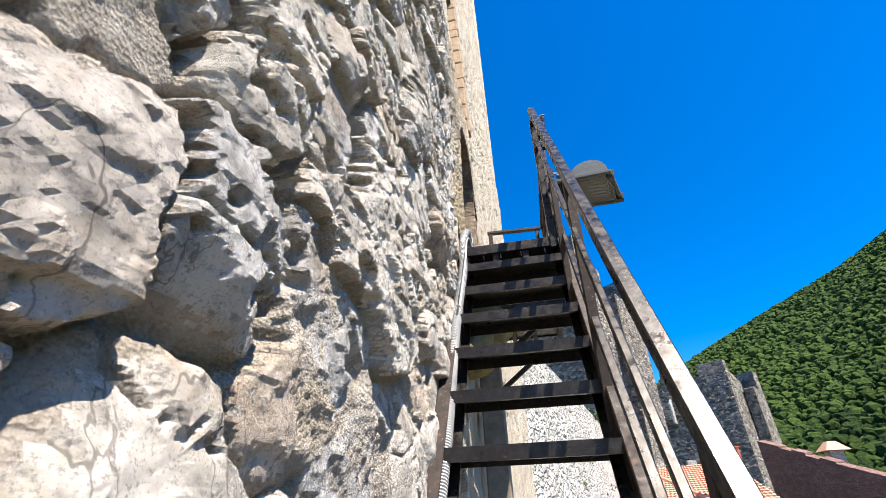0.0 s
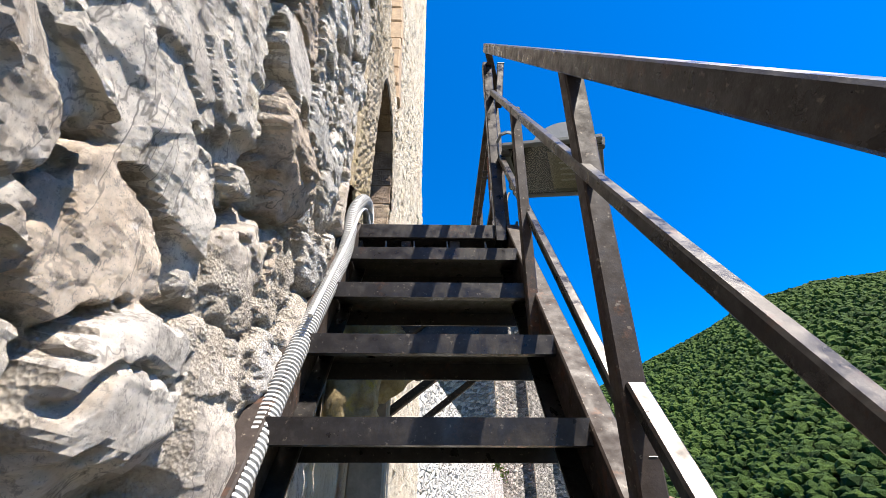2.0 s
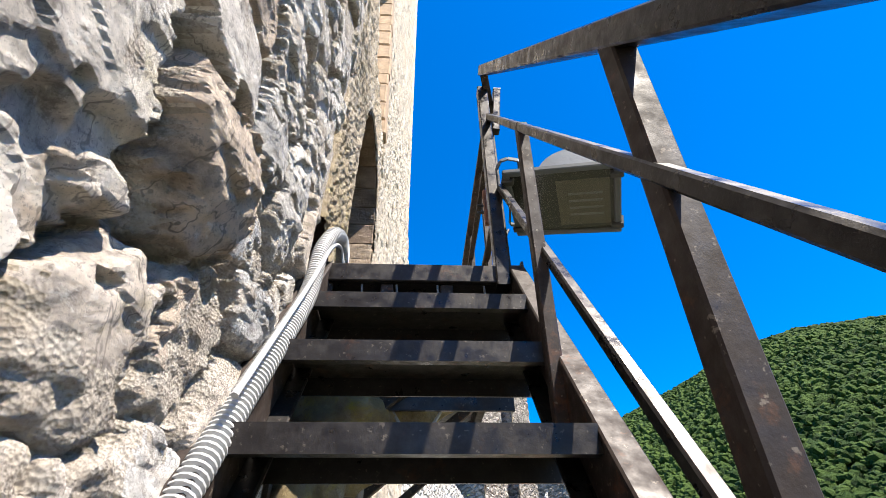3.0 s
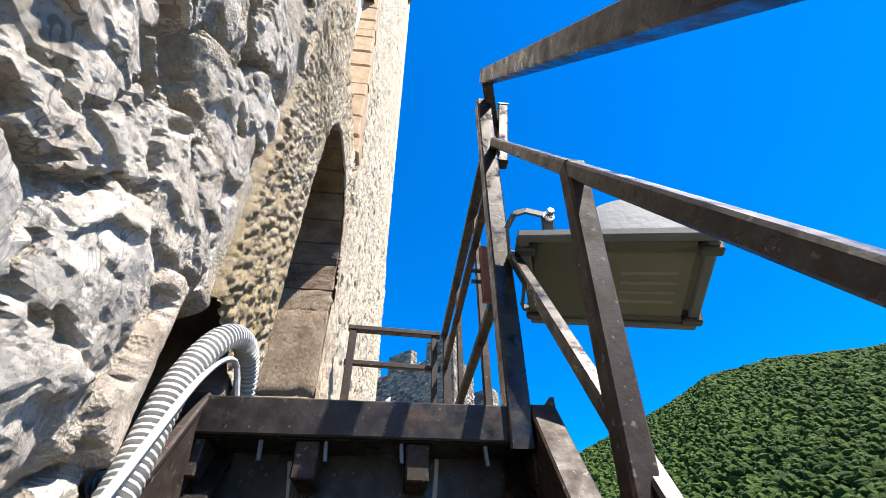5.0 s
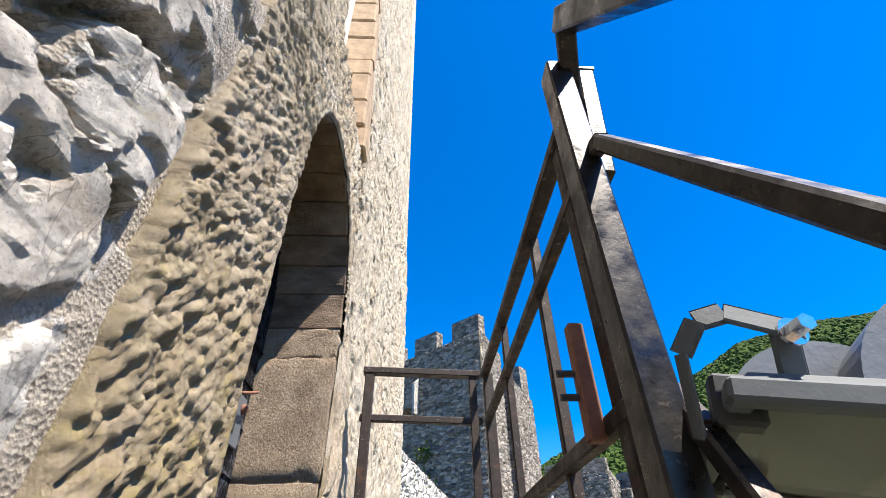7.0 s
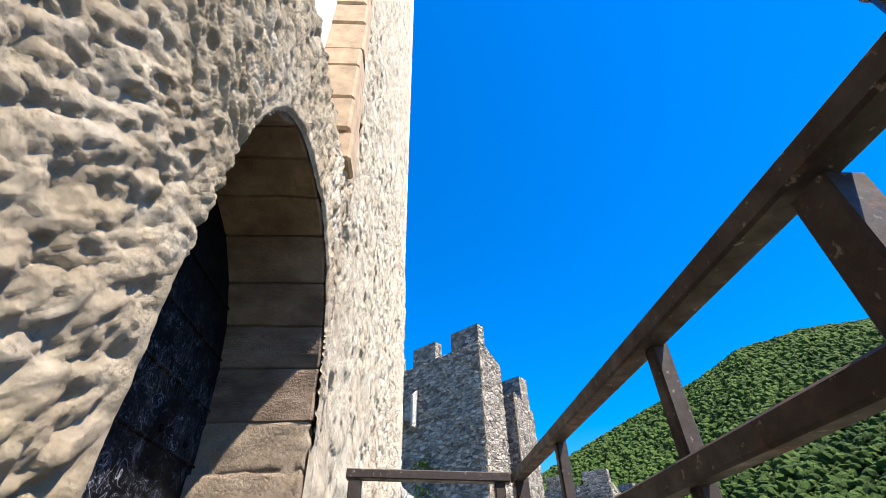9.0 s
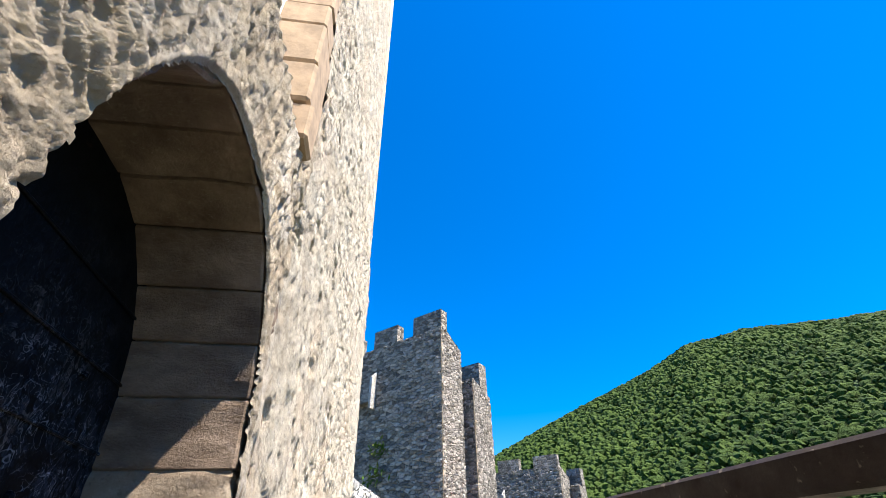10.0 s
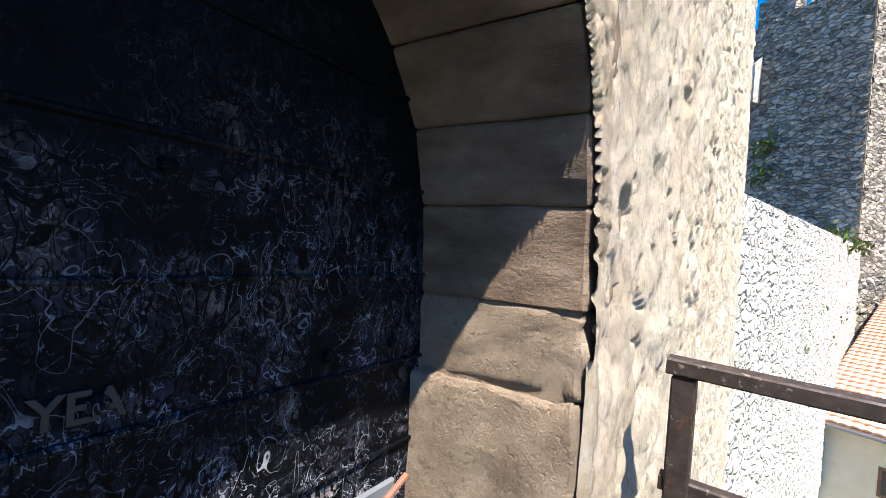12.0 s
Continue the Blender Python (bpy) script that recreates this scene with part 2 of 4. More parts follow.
def leafy(name, a, b, c3):
    n = Nodes(name, 0.85)
    n.b.inputs["Specular IOR Level"].default_value = 0.15
    c = n.ramp(n.island(), (0.0, a), (0.5, b), (1.0, c3))
    c = n.mix(n.grey(n.noise(0.9, 4), 0.4, 0.7, 0, 0.45), c, tuple(x * 0.55 for x in a))
    c = n.mix(n.grey(n.noise(0.012, 3), 0.45, 0.65, 0, 0.5), c, c3)
    n.color(c)
    return n.bump((n.noise(1.6, 6, 0.75), 1.0, 0.8),)


STONE = limestone("limestone")
MORTAR = mortar("lime_mortar")
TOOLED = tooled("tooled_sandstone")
ASHLAR = ashlar("ashlar")
PALE = plain("pale_sandstone", (0.25, 0.175, 0.11), 0.9, 0, 0.7, 14)
ROUGHJAMB = rough_brown("rough_brown_sandstone")
WALLFAR = weathered("weathered_rubble")
TOWER = masonry("tower_rubble", 2.2, (0.10, 0.09, 0.076), (0.47, 0.425, 0.365), (1, 1, 2.0), 0.16)
CURTAIN = masonry("curtain_rubble", 3.8, (0.36, 0.345, 0.32), (0.64, 0.62, 0.58), (1, 1, 1.5), 0.06)
REDWALL = masonry("red_rubble", 3.2, (0.20, 0.11, 0.09), (0.34, 0.19, 0.15), (1, 1, 2.0), 0.08)
STEEL = steel("dark_brown_steel", (0.019, 0.011, 0.008), 0.55, 0.6, 0.15)
STEEL_GREY = steel("worn_grey_steel", (0.035, 0.032, 0.031), 0.3, 0.30, 0.8)
DECK = steel("tread_plate", (0.016, 0.013, 0.012), 0.3, 0.36)
GALV = plain("galvanised_sheet", (0.115, 0.13, 0.15), 0.5, 0.2)
LAMP_GREY = plain("grey_enamel", (0.07, 0.078, 0.085), 0.75)
BLACK = plain("black_rubber", (0.02, 0.02, 0.02), 0.6)
HOSE = plain("white_grey_plastic", (0.34, 0.34, 0.34), 0.5)
WHITE = plain("white_board", (0.80, 0.80, 0.78), 0.6, 0, 0.05)
DOORM = door_paint("scratched_door_paint")
RUST = plain("rusty_iron", (0.16, 0.07, 0.045), 0.75, 0.2, 0.6, 40)
TILE = tile("clay_tile")
PLASTER = plain("cream_plaster", (0.62, 0.56, 0.42), 0.85, 0, 0.12, 3)
BRICK = plain("red_brick", (0.36, 0.10, 0.05), 0.85, 0, 0.4, 9)
WOOD = plain("grey_wood", (0.16, 0.13, 0.10), 0.85, 0, 0.6, 18)
DARKGLASS = plain("dark_window_glass", (0.03, 0.03, 0.03), 0.15)
WINFRAME = plain("brown_window_frame", (0.12, 0.06, 0.035), 0.5)
GRASS = plain("courtyard_grass", (0.07, 0.072, 0.04), 0.9, 0, 0.6, 0.6)
FOREST = leafy("forest_canopy", (0.016, 0.036, 0.005), (0.034, 0.064, 0.009), (0.058, 0.094, 0.015))
WEED = leafy("weeds", (0.06, 0.13, 0.02), (0.10, 0.18, 0.03), (0.17, 0.20, 0.05))
HILLSOIL = plain("forest_floor", (0.03, 0.06, 0.015), 0.95, 0, 0.5, 0.05)


# ---- building helpers ----
def mesh_of(name, bm):
    if isinstance(bm, bmesh.types.BMesh):
        bmesh.ops.recalc_face_normals(bm, faces=bm.faces)
        me = bpy.data.meshes.new(name)
        bm.to_mesh(me)
        bm.free()
        return me
    me = bpy.data.meshes.new(name)
    me.from_pydata(bm[0], [], bm[1])
    return me


def part(name, bm, material, parent=None, label="", smooth=False):
    me = mesh_of(name, bm)
    me.materials.append(material)
    if smooth:
        me.shade_smooth()
    ob = new(name, me)
    ob.parent = parent
    if label:
        ob["label"] = label
    return ob


def thing(name, label, category, group="", kind="", at=(0, 0, 0)):
    ob = new(name)
    ob.location = at
    return tagged(ob, label, category, group, kind)


def bar(p, q, w, h, side=(1, 0, 0), c=0.0035):
    """A rolled bar from p to q, w across 'side' and h the other way, with eased edges."""
    p, q = Vector(p), Vector(q)
    d = (q - p).normalized()
    a = Vector(side)
    a = (a - d * a.dot(d)).normalized()
    b = d.cross(a)
    x, y = w / 2, h / 2
    sec = [(x - c, y), (x, y - c), (x, c - y), (x - c, -y), (c - x, -y), (-x, c - y), (-x, y - c), (c - x, y)]
    bm = bmesh.new()
    r0 = [bm.verts.new(p + a * u + b * v) for u, v in sec]
    r1 = [bm.verts.new(q + a * u + b * v) for u, v in sec]
    n = len(sec)
    for i in range(n):
        bm.faces.new((r0[i], r0[(i + 1) % n], r1[(i + 1) % n], r1[i]))
    bm.faces.new(r0[::-1])
    bm.faces.new(r1)
    return bm


def block(x0, x1, y0, y1, z0, z1, bevel=0.0):
    bm = bmesh.new()
    bmesh.ops.create_cube(bm, size=1)
    for v in bm.verts:
        v.co = ((x0 + x1) / 2 + v.co.x * (x1 - x0), (y0 + y1) / 2 + v.co.y * (y1 - y0), (z0 + z1) / 2 + v.co.z * (z1 - z0))
    if bevel:
        bmesh.ops.bevel(bm, geom=bm.edges, offset=bevel, segments=1, affect="EDGES")
    return bm


def prism(base, z0, z1, top=None):
    """An upright prism over the plan 'base'; z1 may be one height or one for each corner."""
    bm = bmesh.new()
    zt = z1 if isinstance(z1, (list, tuple)) else [z1] * len(base)
    lo = [bm.verts.new((x, y, z0)) for x, y in base]
    hi = [bm.verts.new((x, y, z)) for (x, y), z in zip(top or base, zt)]
    n = len(base)
    for i in range(n):
        bm.faces.new((lo[i], lo[(i + 1) % n], hi[(i + 1) % n], hi[i]))
    bm.faces.new(lo[::-1])
    bm.faces.new(hi)
    return bm


def tube(points, radius, sides=10, rib=0.0, pitch=0.012):
    """A round tube through the points, smoothed, with ribs where asked for."""
    pts = [Vector(p) for p in points]
    dense = []
    for i in range(len(pts) - 1):
        p0, p1, p2, p3 = pts[max(i - 1, 0)], pts[i], pts[i + 1], pts[min(i + 2, len(pts) - 1)]
        n = max(4, int((p2 - p1).length / (pitch / 6 if rib else 0.02)))
        for k in range(n):
            t = k / n
            dense.append(0.5 * ((2 * p1) + (p2 - p0) * t + (2 * p0 - 5 * p1 + 4 * p2 - p3) * t * t + (3 * p1 - p0 - 3 * p2 + p3) * t ** 3))
    dense.append(pts[-1])
    vs, fs, run = [], [], 0.0
    ref = Vector((1, 0, 0))
    for i, p in enumerate(dense):
        d = (dense[min(i + 1, len(dense) - 1)] - dense[max(i - 1, 0)]).normalized()
        a = ref - d * ref.dot(d)
        if a.length < 1e-3:
            a = Vector((0, 1, 0)) - d * d.y
        a.normalize()
        ref = a
        b = d.cross(a)
        if i:
            run += (p - dense[i - 1]).length
        r = radius - (rib if rib and (run / pitch) % 1.0 < 0.45 else 0)
        for k in range(sides):
            g = 2 * math.pi * k / sides
            vs.append(p + a * (r * math.cos(g)) + b * (r * math.sin(g)))
    for i in range(len(dense) - 1):
        for k in range(sides):
            fs.append((i * sides + k, i * sides + (k + 1) % sides, (i + 1) * sides + (k + 1) % sides, (i + 1) * sides + k))
    fs.append(tuple(range(sides))[::-1])
    fs.append(tuple(range(len(vs) - sides, len(vs))))
    return vs, fs


def hash2(ix, iy, seed):
    h = np.sin(ix * 127.1 + iy * 311.7 + seed * 74.7) * 43758.5453
    return h - np.floor(h)


def vnoise(x, y, seed):
    ix, iy = np.floor(x), np.floor(y)
    fx, fy = x - ix, y - iy
    fx, fy = fx * fx * (3 - 2 * fx), fy * fy * (3 - 2 * fy)
    a, b = hash2(ix, iy, seed), hash2(ix + 1, iy, seed)
    c, d = hash2(ix, iy + 1, seed), hash2(ix + 1, iy + 1, seed)
    return (a * (1 - fx) + b * fx) * (1 - fy) + (c * (1 - fx) + d * fx) * fy - 0.5


def fbm(x, y, seed, octaves=4, ridge=False):
    s, amp, tot = 0, 1.0, 0
    for k in range(octaves):
        v = vnoise(x * 2 ** k, y * 2 ** k, seed + k * 3)
        s = s + amp * ((0.5 - np.abs(v) * 2) if ridge else v)
        tot += amp
        amp *= 0.55
    return s / tot


def ramp01(v, a, b):
    t = np.clip((v - a) / (b - a), 0, 1)
    return t * t * (3 - 2 * t)


# ---- the keep's wall ----
WALL_END = 5.5
DOOR_L, DOOR_R, DOOR_SPRING, DOOR_TOP = 0.45, 1.39, 1.17, 1.78
DEPTH = 0.34


def arch_z(y):
    """Height of the door's arch over y, slightly pointed and leaning."""
    u = (y - DOOR_L) / (DOOR_R - DOOR_L) * 2 - 1
    return DOOR_SPRING + (DOOR_TOP - DOOR_SPRING) * np.sqrt(np.maximum(0, 1 - np.abs(u) ** np.where(u < 0, 3.2, 2.2)))


def batter(y, z):
    far = np.clip((y - 1.5) / 4.0, 0, 1)
    return far * np.clip(0.13 - 0.012 * z, -0.1, 0.2) + (1 - far) * -0.03 * np.maximum(z - 2.2, 0)


def stone_cells(y0, y1, z0, z1, size, seed, lean=0.0):
    """Seeds of irregular stones over a stretch of wall, with their turns and lengths."""
    rng = np.random.RandomState(seed)
    pts, tries = [], 0
    while tries < 4000:
        tries += 1
        p = np.array([rng.uniform(y0, y1), rng.uniform(z0, z1)])
        r = size * rng.choice([0.5, 0.62, 0.8, 1.1, 1.6], p=[0.3, 0.28, 0.22, 0.14, 0.06])
        if all(np.hypot(*(p - q[:2])) > 0.62 * (r + q[2]) for q in pts):
            pts.append(np.array([p[0], p[1], r, rng.uniform(-0.5, 0.5), rng.uniform(0.65, 1.0), rng.rand(), rng.uniform(-1, 1), rng.uniform(-1, 1)]))
    return np.array(pts)


def cells_at(y, z, cells):
    """Nearest and second nearest stone of each place, by distance over the stone's size."""
    d1, d2 = np.full(y.shape, 9.0), np.full(y.shape, 9.0)
    i1 = np.zeros(y.shape, int)
    yy = y + 0.035 * fbm(y * 9, z * 9, 5, 3)
    zz = z + 0.035 * fbm(y * 9, z * 9, 9, 3)
    for i, (cy, cz, r, turn, flat, *_) in enumerate(cells):
        u, v = yy - cy, zz - cz
        a, b = u * math.cos(turn) + v * math.sin(turn), -u * math.sin(turn) + v * math.cos(turn)
        d = np.sqrt(a * a + (b / flat) ** 2) / r
        nearer = d < d1
        d2 = np.where(nearer, d1, np.minimum(d2, d))
        i1 = np.where(nearer, i, i1)
        d1 = np.where(nearer, d, d1)
    return d1, d2, i1


def chips(y, z, size, seed):
    """Small angular chips: each jittered cell has its own tilt and level."""
    gy, gz = np.floor(y / size), np.floor(z / size)
    best, h = np.full(y.shape, 9.0), np.zeros(y.shape)
    for dy in (-1, 0, 1):
        for dz in (-1, 0, 1):
            cy, cz = gy + dy, gz + dz
            py = (cy + 0.5 + 0.8 * (hash2(cy, cz, seed) - 0.5)) * size
            pz = (cz + 0.5 + 0.8 * (hash2(cy, cz, seed + 1) - 0.5)) * size
            u, v = (y - py) / size, (z - pz) / size
            d = u * u + v * v
            tilt = u * (hash2(cy, cz, seed + 2) - 0.5) * 2.2 + v * (hash2(cy, cz, seed + 3) - 0.68) * 2.4
            near = d < best
            h = np.where(near, tilt + (hash2(cy, cz, seed + 4) - 0.5) * 0.7, h)
            best = np.where(near, d, best)
    return h


def facets(y, z, size, seed, steep=0.8):
    """Broken surface without steps: the envelope of shells about jittered points, leaning back and undercut."""
    gy, gz = np.floor(y / size), np.floor(z / size)
    hi = np.full(y.shape, -9.0)
    for dy in (-1, 0, 1):
        for dz in (-1, 0, 1):
            cy, cz = gy + dy, gz + dz
            u = y / size - (cy + 0.5 + 0.8 * (hash2(cy, cz, seed) - 0.5))
            v = z / size - (cz + 0.5 + 0.8 * (hash2(cy, cz, seed + 1) - 0.5))
            tilt = u * ((hash2(cy, cz, seed + 2) - 0.5) * 1.6 - 0.15) + v * ((hash2(cy, cz, seed + 3) - 0.5) * 1.2 - 0.75)
            hi = np.maximum(hi, hash2(cy, cz, seed + 4) - 0.5 + tilt - steep * (u * u + v * v))
    return hi - 0.25


def knobs(y, z, size, seed):
    """Close-set rounded knobs left by the mason's point."""
    gy, gz = np.floor(y / size), np.floor(z / size)
    best = np.full(y.shape, 9.0)
    for dy in (-1, 0, 1):
        for dz in (-1, 0, 1):
            cy, cz = gy + dy, gz + dz
            u = y / size - (cy + 0.5 + 0.75 * (hash2(cy, cz, seed) - 0.5))
            v = z / size - (cz + 0.5 + 0.75 * (hash2(cy, cz, seed + 1) - 0.5))
            best = np.minimum(best, u * u + v * v + 0.25 * hash2(cy, cz, seed + 2))
    return 1 - 1.6 * np.sqrt(np.minimum(best, 0.8))


def joints(y, z, size, seed):
    """Jittered stones on a grid: distance to the nearest joint and a number for each stone."""
    gy, gz = np.floor(y / size), np.floor(z / size)
    d1, d2, who = np.full(y.shape, 9.0), np.full(y.shape, 9.0), np.zeros(y.shape)
    for dy in (-1, 0, 1):
        for dz in (-1, 0, 1):
            cy, cz = gy + dy, gz + dz
            u = y / size - (cy + 0.5 + 0.8 * (hash2(cy, cz, seed) - 0.5))
            v = z / size - (cz + 0.5 + 0.8 * (hash2(cy, cz, seed + 1) - 0.5))
            d = np.sqrt(u * u + v * v)
            near = d < d1
            d2 = np.where(near, d1, np.minimum(d2, d))
            who = np.where(near, hash2(cy, cz, seed + 2), who)
            d1 = np.where(near, d, d1)
    return d2 - d1, who


def rubble_patch(name, y0, y1, z0, z1, step, size, seed, relief, parent):
    """A stretch of rubble wall: mortar bed as one mesh, each stone a piece of its own."""
    ny, nz = int((y1 - y0) / step) + 1, int((z1 - z0) / step) + 1
    Y, Z = np.meshgrid(np.linspace(y0, y1, ny), np.linspace(z0, z1, nz), indexing="ij")
    cells = stone_cells(y0 - 0.1, y1 + 0.1, z0 - 0.1, z1 + 0.1, size, seed)
    # outlines are broken, not round
    wy = Y + 0.020 * chips(Y, Z, 0.075, 51) + 0.008 * chips(Y, Z, 0.03, 55)
    wz = Z + 0.020 * chips(Y, Z, 0.075, 52) + 0.008 * chips(Y, Z, 0.03, 56)
    d1, d2, idx = cells_at(wy, wz, cells)
    edge = d2 - d1
    inside = ramp01(edge, 0.03, 0.13) * ramp01(1.40 - d1, 0.0, 0.15)
    inside = inside * (1 - ramp01(Y + 0.05 * fbm(Y * 4, Z * 4, 17, 2), -0.05, 0.0))
    C = cells[idx]
    u, v = (Y - C[..., 0]) / C[..., 2], (Z - C[..., 1]) / C[..., 2]
    calm = 1 - 0.35 * ramp01(Y, -0.7, -0.1)
    proud = calm * relief * (0.25 + 1.0 * C[..., 5]) * (0.5 + C[..., 2] / size * 0.5)
    # broken faces: the lowest of a few tilted planes
    face = np.full(Y.shape, 9.0)
    for k in range(6):
        g = hash2(idx.astype(float), 7.0 * k, 3) * 6.283
        lean = 0.25 + 0.85 * hash2(idx.astype(float), 3.0 * k, 11)
        face = np.minimum(face, 1.0 + 0.14 * k + lean * (u * np.cos(g) + v * np.sin(g)) * (0.5 + 0.3 * k))
    big = chips(Y + 0.2 * Z, Z, 0.10, 33)
    sub = chips(Y + 0.3 * Z, Z - 0.2 * Y, 0.045, 37)
    fine = chips(Y - 0.2 * Z, Z + 0.3 * Y, 0.020, 39)
    harsh = 0.12 + 0.9 * hash2(idx.astype(float), 2.0, 19)
    rock = proud * np.clip(face, -0.3, 1.5) + harsh * (0.015 * big + 0.006 * sub + 0.0025 * fine) + 0.005 * fbm(Y * 24, Z * 24, 21, 4, True)
    # splits running across some stones
    split = np.abs(fbm(Y * 5 + 0.4 * Z, Z * 4, 23, 4))
    rock = rock - 0.030 * (1 - ramp01(split, 0.004, 0.012)) * (hash2(idx.astype(float), 5.0, 29) > 0.45)
    grain = 0.010 * fbm(Y * 45, Z * 45, 71, 3) + 0.006 * chips(Y, Z, 0.016, 73)
    bed = 0.28 * relief + 0.085 * fbm(Y * 2.7, Z * 2.7, 61, 3) + 0.035 * fbm(Y * 11, Z * 11, 63, 4) + grain
    smear = np.where(fbm(Y * 2.3, Z * 2.3, 91, 3) > 0.06, bed, -1.0)
    X = np.maximum(inside * rock + (1 - inside) * (bed - 0.055), smear - 0.006)
    hollow = ramp01(fbm(Y * 5.5 + 0.2 * big, Z * 9 + 0.2 * sub, 95, 3), 0.17, 0.20)
    X = X - 0.075 * hollow * (1 - 0.6 * inside)
    X = np.clip(X, -0.12, 0.11 - 0.05 * (1 - ramp01(Z - 1.42 * Y, 0.1, 0.45))) * (1 - 0.7 * ramp01(Y, -0.10, 0.01)) + batter(Y, Z) - 0.012
    X = X - 0.13 * ramp01(Y, -0.16, -0.06) * (1 - ramp01(Z, 0.12, 0.2)) * ramp01(Z, -0.4, -0.3)
    # weather the sharpest steps
    soft = np.pad(X, 1, mode="edge")
    X = 0.6 * X + 0.1 * (soft[2:, 1:-1] + soft[:-2, 1:-1] + soft[1:-1, 2:] + soft[1:-1, :-2])
    # faces overhang their lower edge
    out = np.maximum(X - batter(Y, Z), 0) * (0.4 + 0.6 * C[..., 5])
    Y2 = Y - 0.12 * out * C[..., 7]
    Z2 = Z - 0.22 * out
    P = np.stack([X, Y2, Z2], -1)
    quad_i = idx[:-1, :-1]
    stone = (inside[:-1, :-1] > 0.12) & (inside * rock > bed - 0.006)[:-1, :-1]
    groups = {-1: []}
    for i in range(ny - 1):
        for k in range(nz - 1):
            groups.setdefault(int(quad_i[i, k]) if stone[i, k] else -1, []).append((i, k))
    order = sorted((g for g in groups if g >= 0), key=lambda g: -len(groups[g]))
    keep = set(order[:300])
    rest = [q for g in order if g not in keep for q in groups[g]]
    for g in [-1, -2, *keep]:
        quads = rest if g == -2 else groups[g]
        if not quads:
            continue
        ids, vs, fs = {}, [], []
        for i, k in quads:
            f = []
            for a, b in ((i, k), (i + 1, k), (i + 1, k + 1), (i, k + 1)):
                key = a * nz + b
                if key not in ids:
                    ids[key] = len(vs)
                    vs.append(tuple(P[a, b]))
                f.append(ids[key])
            fs.append(f)
        if g == -1:
            part("mortar_bed", (vs, fs), MORTAR, parent, "rough lime mortar between the stones", True)
        elif g == -2:
            o = part("small_stones", (vs, fs), STONE, parent, "small limestone fragments", False)
            o["kind"] = "stuff"
        else:
            part("stone", (vs, fs), STONE, parent, "", False)


def grid_patch(name, y0, y1, z0, z1, step, height, material, parent, label, hole=None):
    """A finely uneven stretch of wall as one mesh, with an opening cut through where 'hole' says so."""
    ny, nz = int((y1 - y0) / step) + 1, int((z1 - z0) / step) + 1
    Y, Z = np.meshgrid(np.linspace(y0, y1, ny), np.linspace(z0, z1, nz), indexing="ij")
    X = height(Y, Z) + batter(Y, Z)
    vs = np.stack([X, Y, Z], -1).reshape(-1, 3)
    I, K = np.meshgrid(np.arange(ny - 1), np.arange(nz - 1), indexing="ij")
    if hole is not None:
        gone = hole((Y[:-1, :-1] + Y[1:, 1:]) / 2, (Z[:-1, :-1] + Z[1:, 1:]) / 2)
        I, K = I[~gone], K[~gone]
    I, K = I.ravel(), K.ravel()
    fs = np.stack([I * nz + K, (I + 1) * nz + K, (I + 1) * nz + K + 1, I * nz + K + 1], -1)
    return part(name, (vs.tolist(), fs.tolist()), material, parent, label, True)


def tooled_height(y, z):
    """Marks of the mason's point: slanting knobs below, strokes fanning out over the arch."""
    a, b = (y + z) * 0.7, (z - y) * 0.7
    wa, wb = a + 0.012 * fbm(y * 15, z * 15, 105, 2), b + 0.012 * fbm(y * 13, z * 13, 106, 2)
    knob = knobs(wa, wb * 1.5, 0.020, 107) * (0.5 + 1.1 * (fbm(y * 3.2, z * 3.2, 109, 2) + 0.4))
    cuts = facets(wa * 0.7, wb * 1.6, 0.026, 127)
    ry, rz = y - 0.9, z - 0.9
    rad, ang = np.sqrt(ry * ry + rz * rz), np.arctan2(rz, ry)
    strokes = facets(rad * 0.35 + 0.01 * fbm(y * 9, z * 9, 129, 2), ang * 1.5 + 0.02 * fbm(y * 5, z * 5, 130, 2), 0.022, 131)
    up = ramp01(z + 0.25 * fbm(y * 3, z * 3, 133, 2), 1.1, 1.45)
    h = (1 - up) * (0.008 * knob + 0.010 * cuts) + up * 0.016 * strokes
    h = h + 0.022 * fbm(y * 2.6, z * 2.6, 111, 3) + 0.012 * fbm(y * 36, z * 36, 121, 3) + 0.004 * facets(y, z, 0.016, 135)
    deep = ramp01(fbm(a * 14, b * 22, 125, 3), 0.20, 0.26)
    return h - 0.006 * deep * (1 - up) - 0.004


def plain_height(y, z):
    """Small rubble half drowned in worn render."""
    wy, wz = y + 0.025 * fbm(y * 12, z * 12, 132, 2), z + 0.025 * fbm(y * 12, z * 12, 134, 2)
    gap, who = joints(wy, wz * 0.8, 0.13, 137)
    gap2, who2 = joints(wy, wz * 0.7, 0.055, 139)
    shown = ramp01(fbm(y * 1.7, z * 1.7, 143, 3), -0.12, 0.10)
    stone = 0.011 * ramp01(gap, 0.02, 0.16) * (0.4 + who) + 0.006 * ramp01(gap2, 0.03, 0.25) * (0.3 + who2)
    rough = 0.008 * facets(y, z * 0.6, 0.05, 145) + 0.006 * facets(y, z * 0.6, 0.025, 147)
    pits = ramp01(fbm(y * 15, z * 8, 151, 3), 0.17, 0.22)
    return shown * (stone - 0.02) + rough + 0.03 * fbm(y * 2, z * 2, 141, 3) + 0.02 * fbm(y * 9, z * 9, 149, 4) - 0.022 * pits


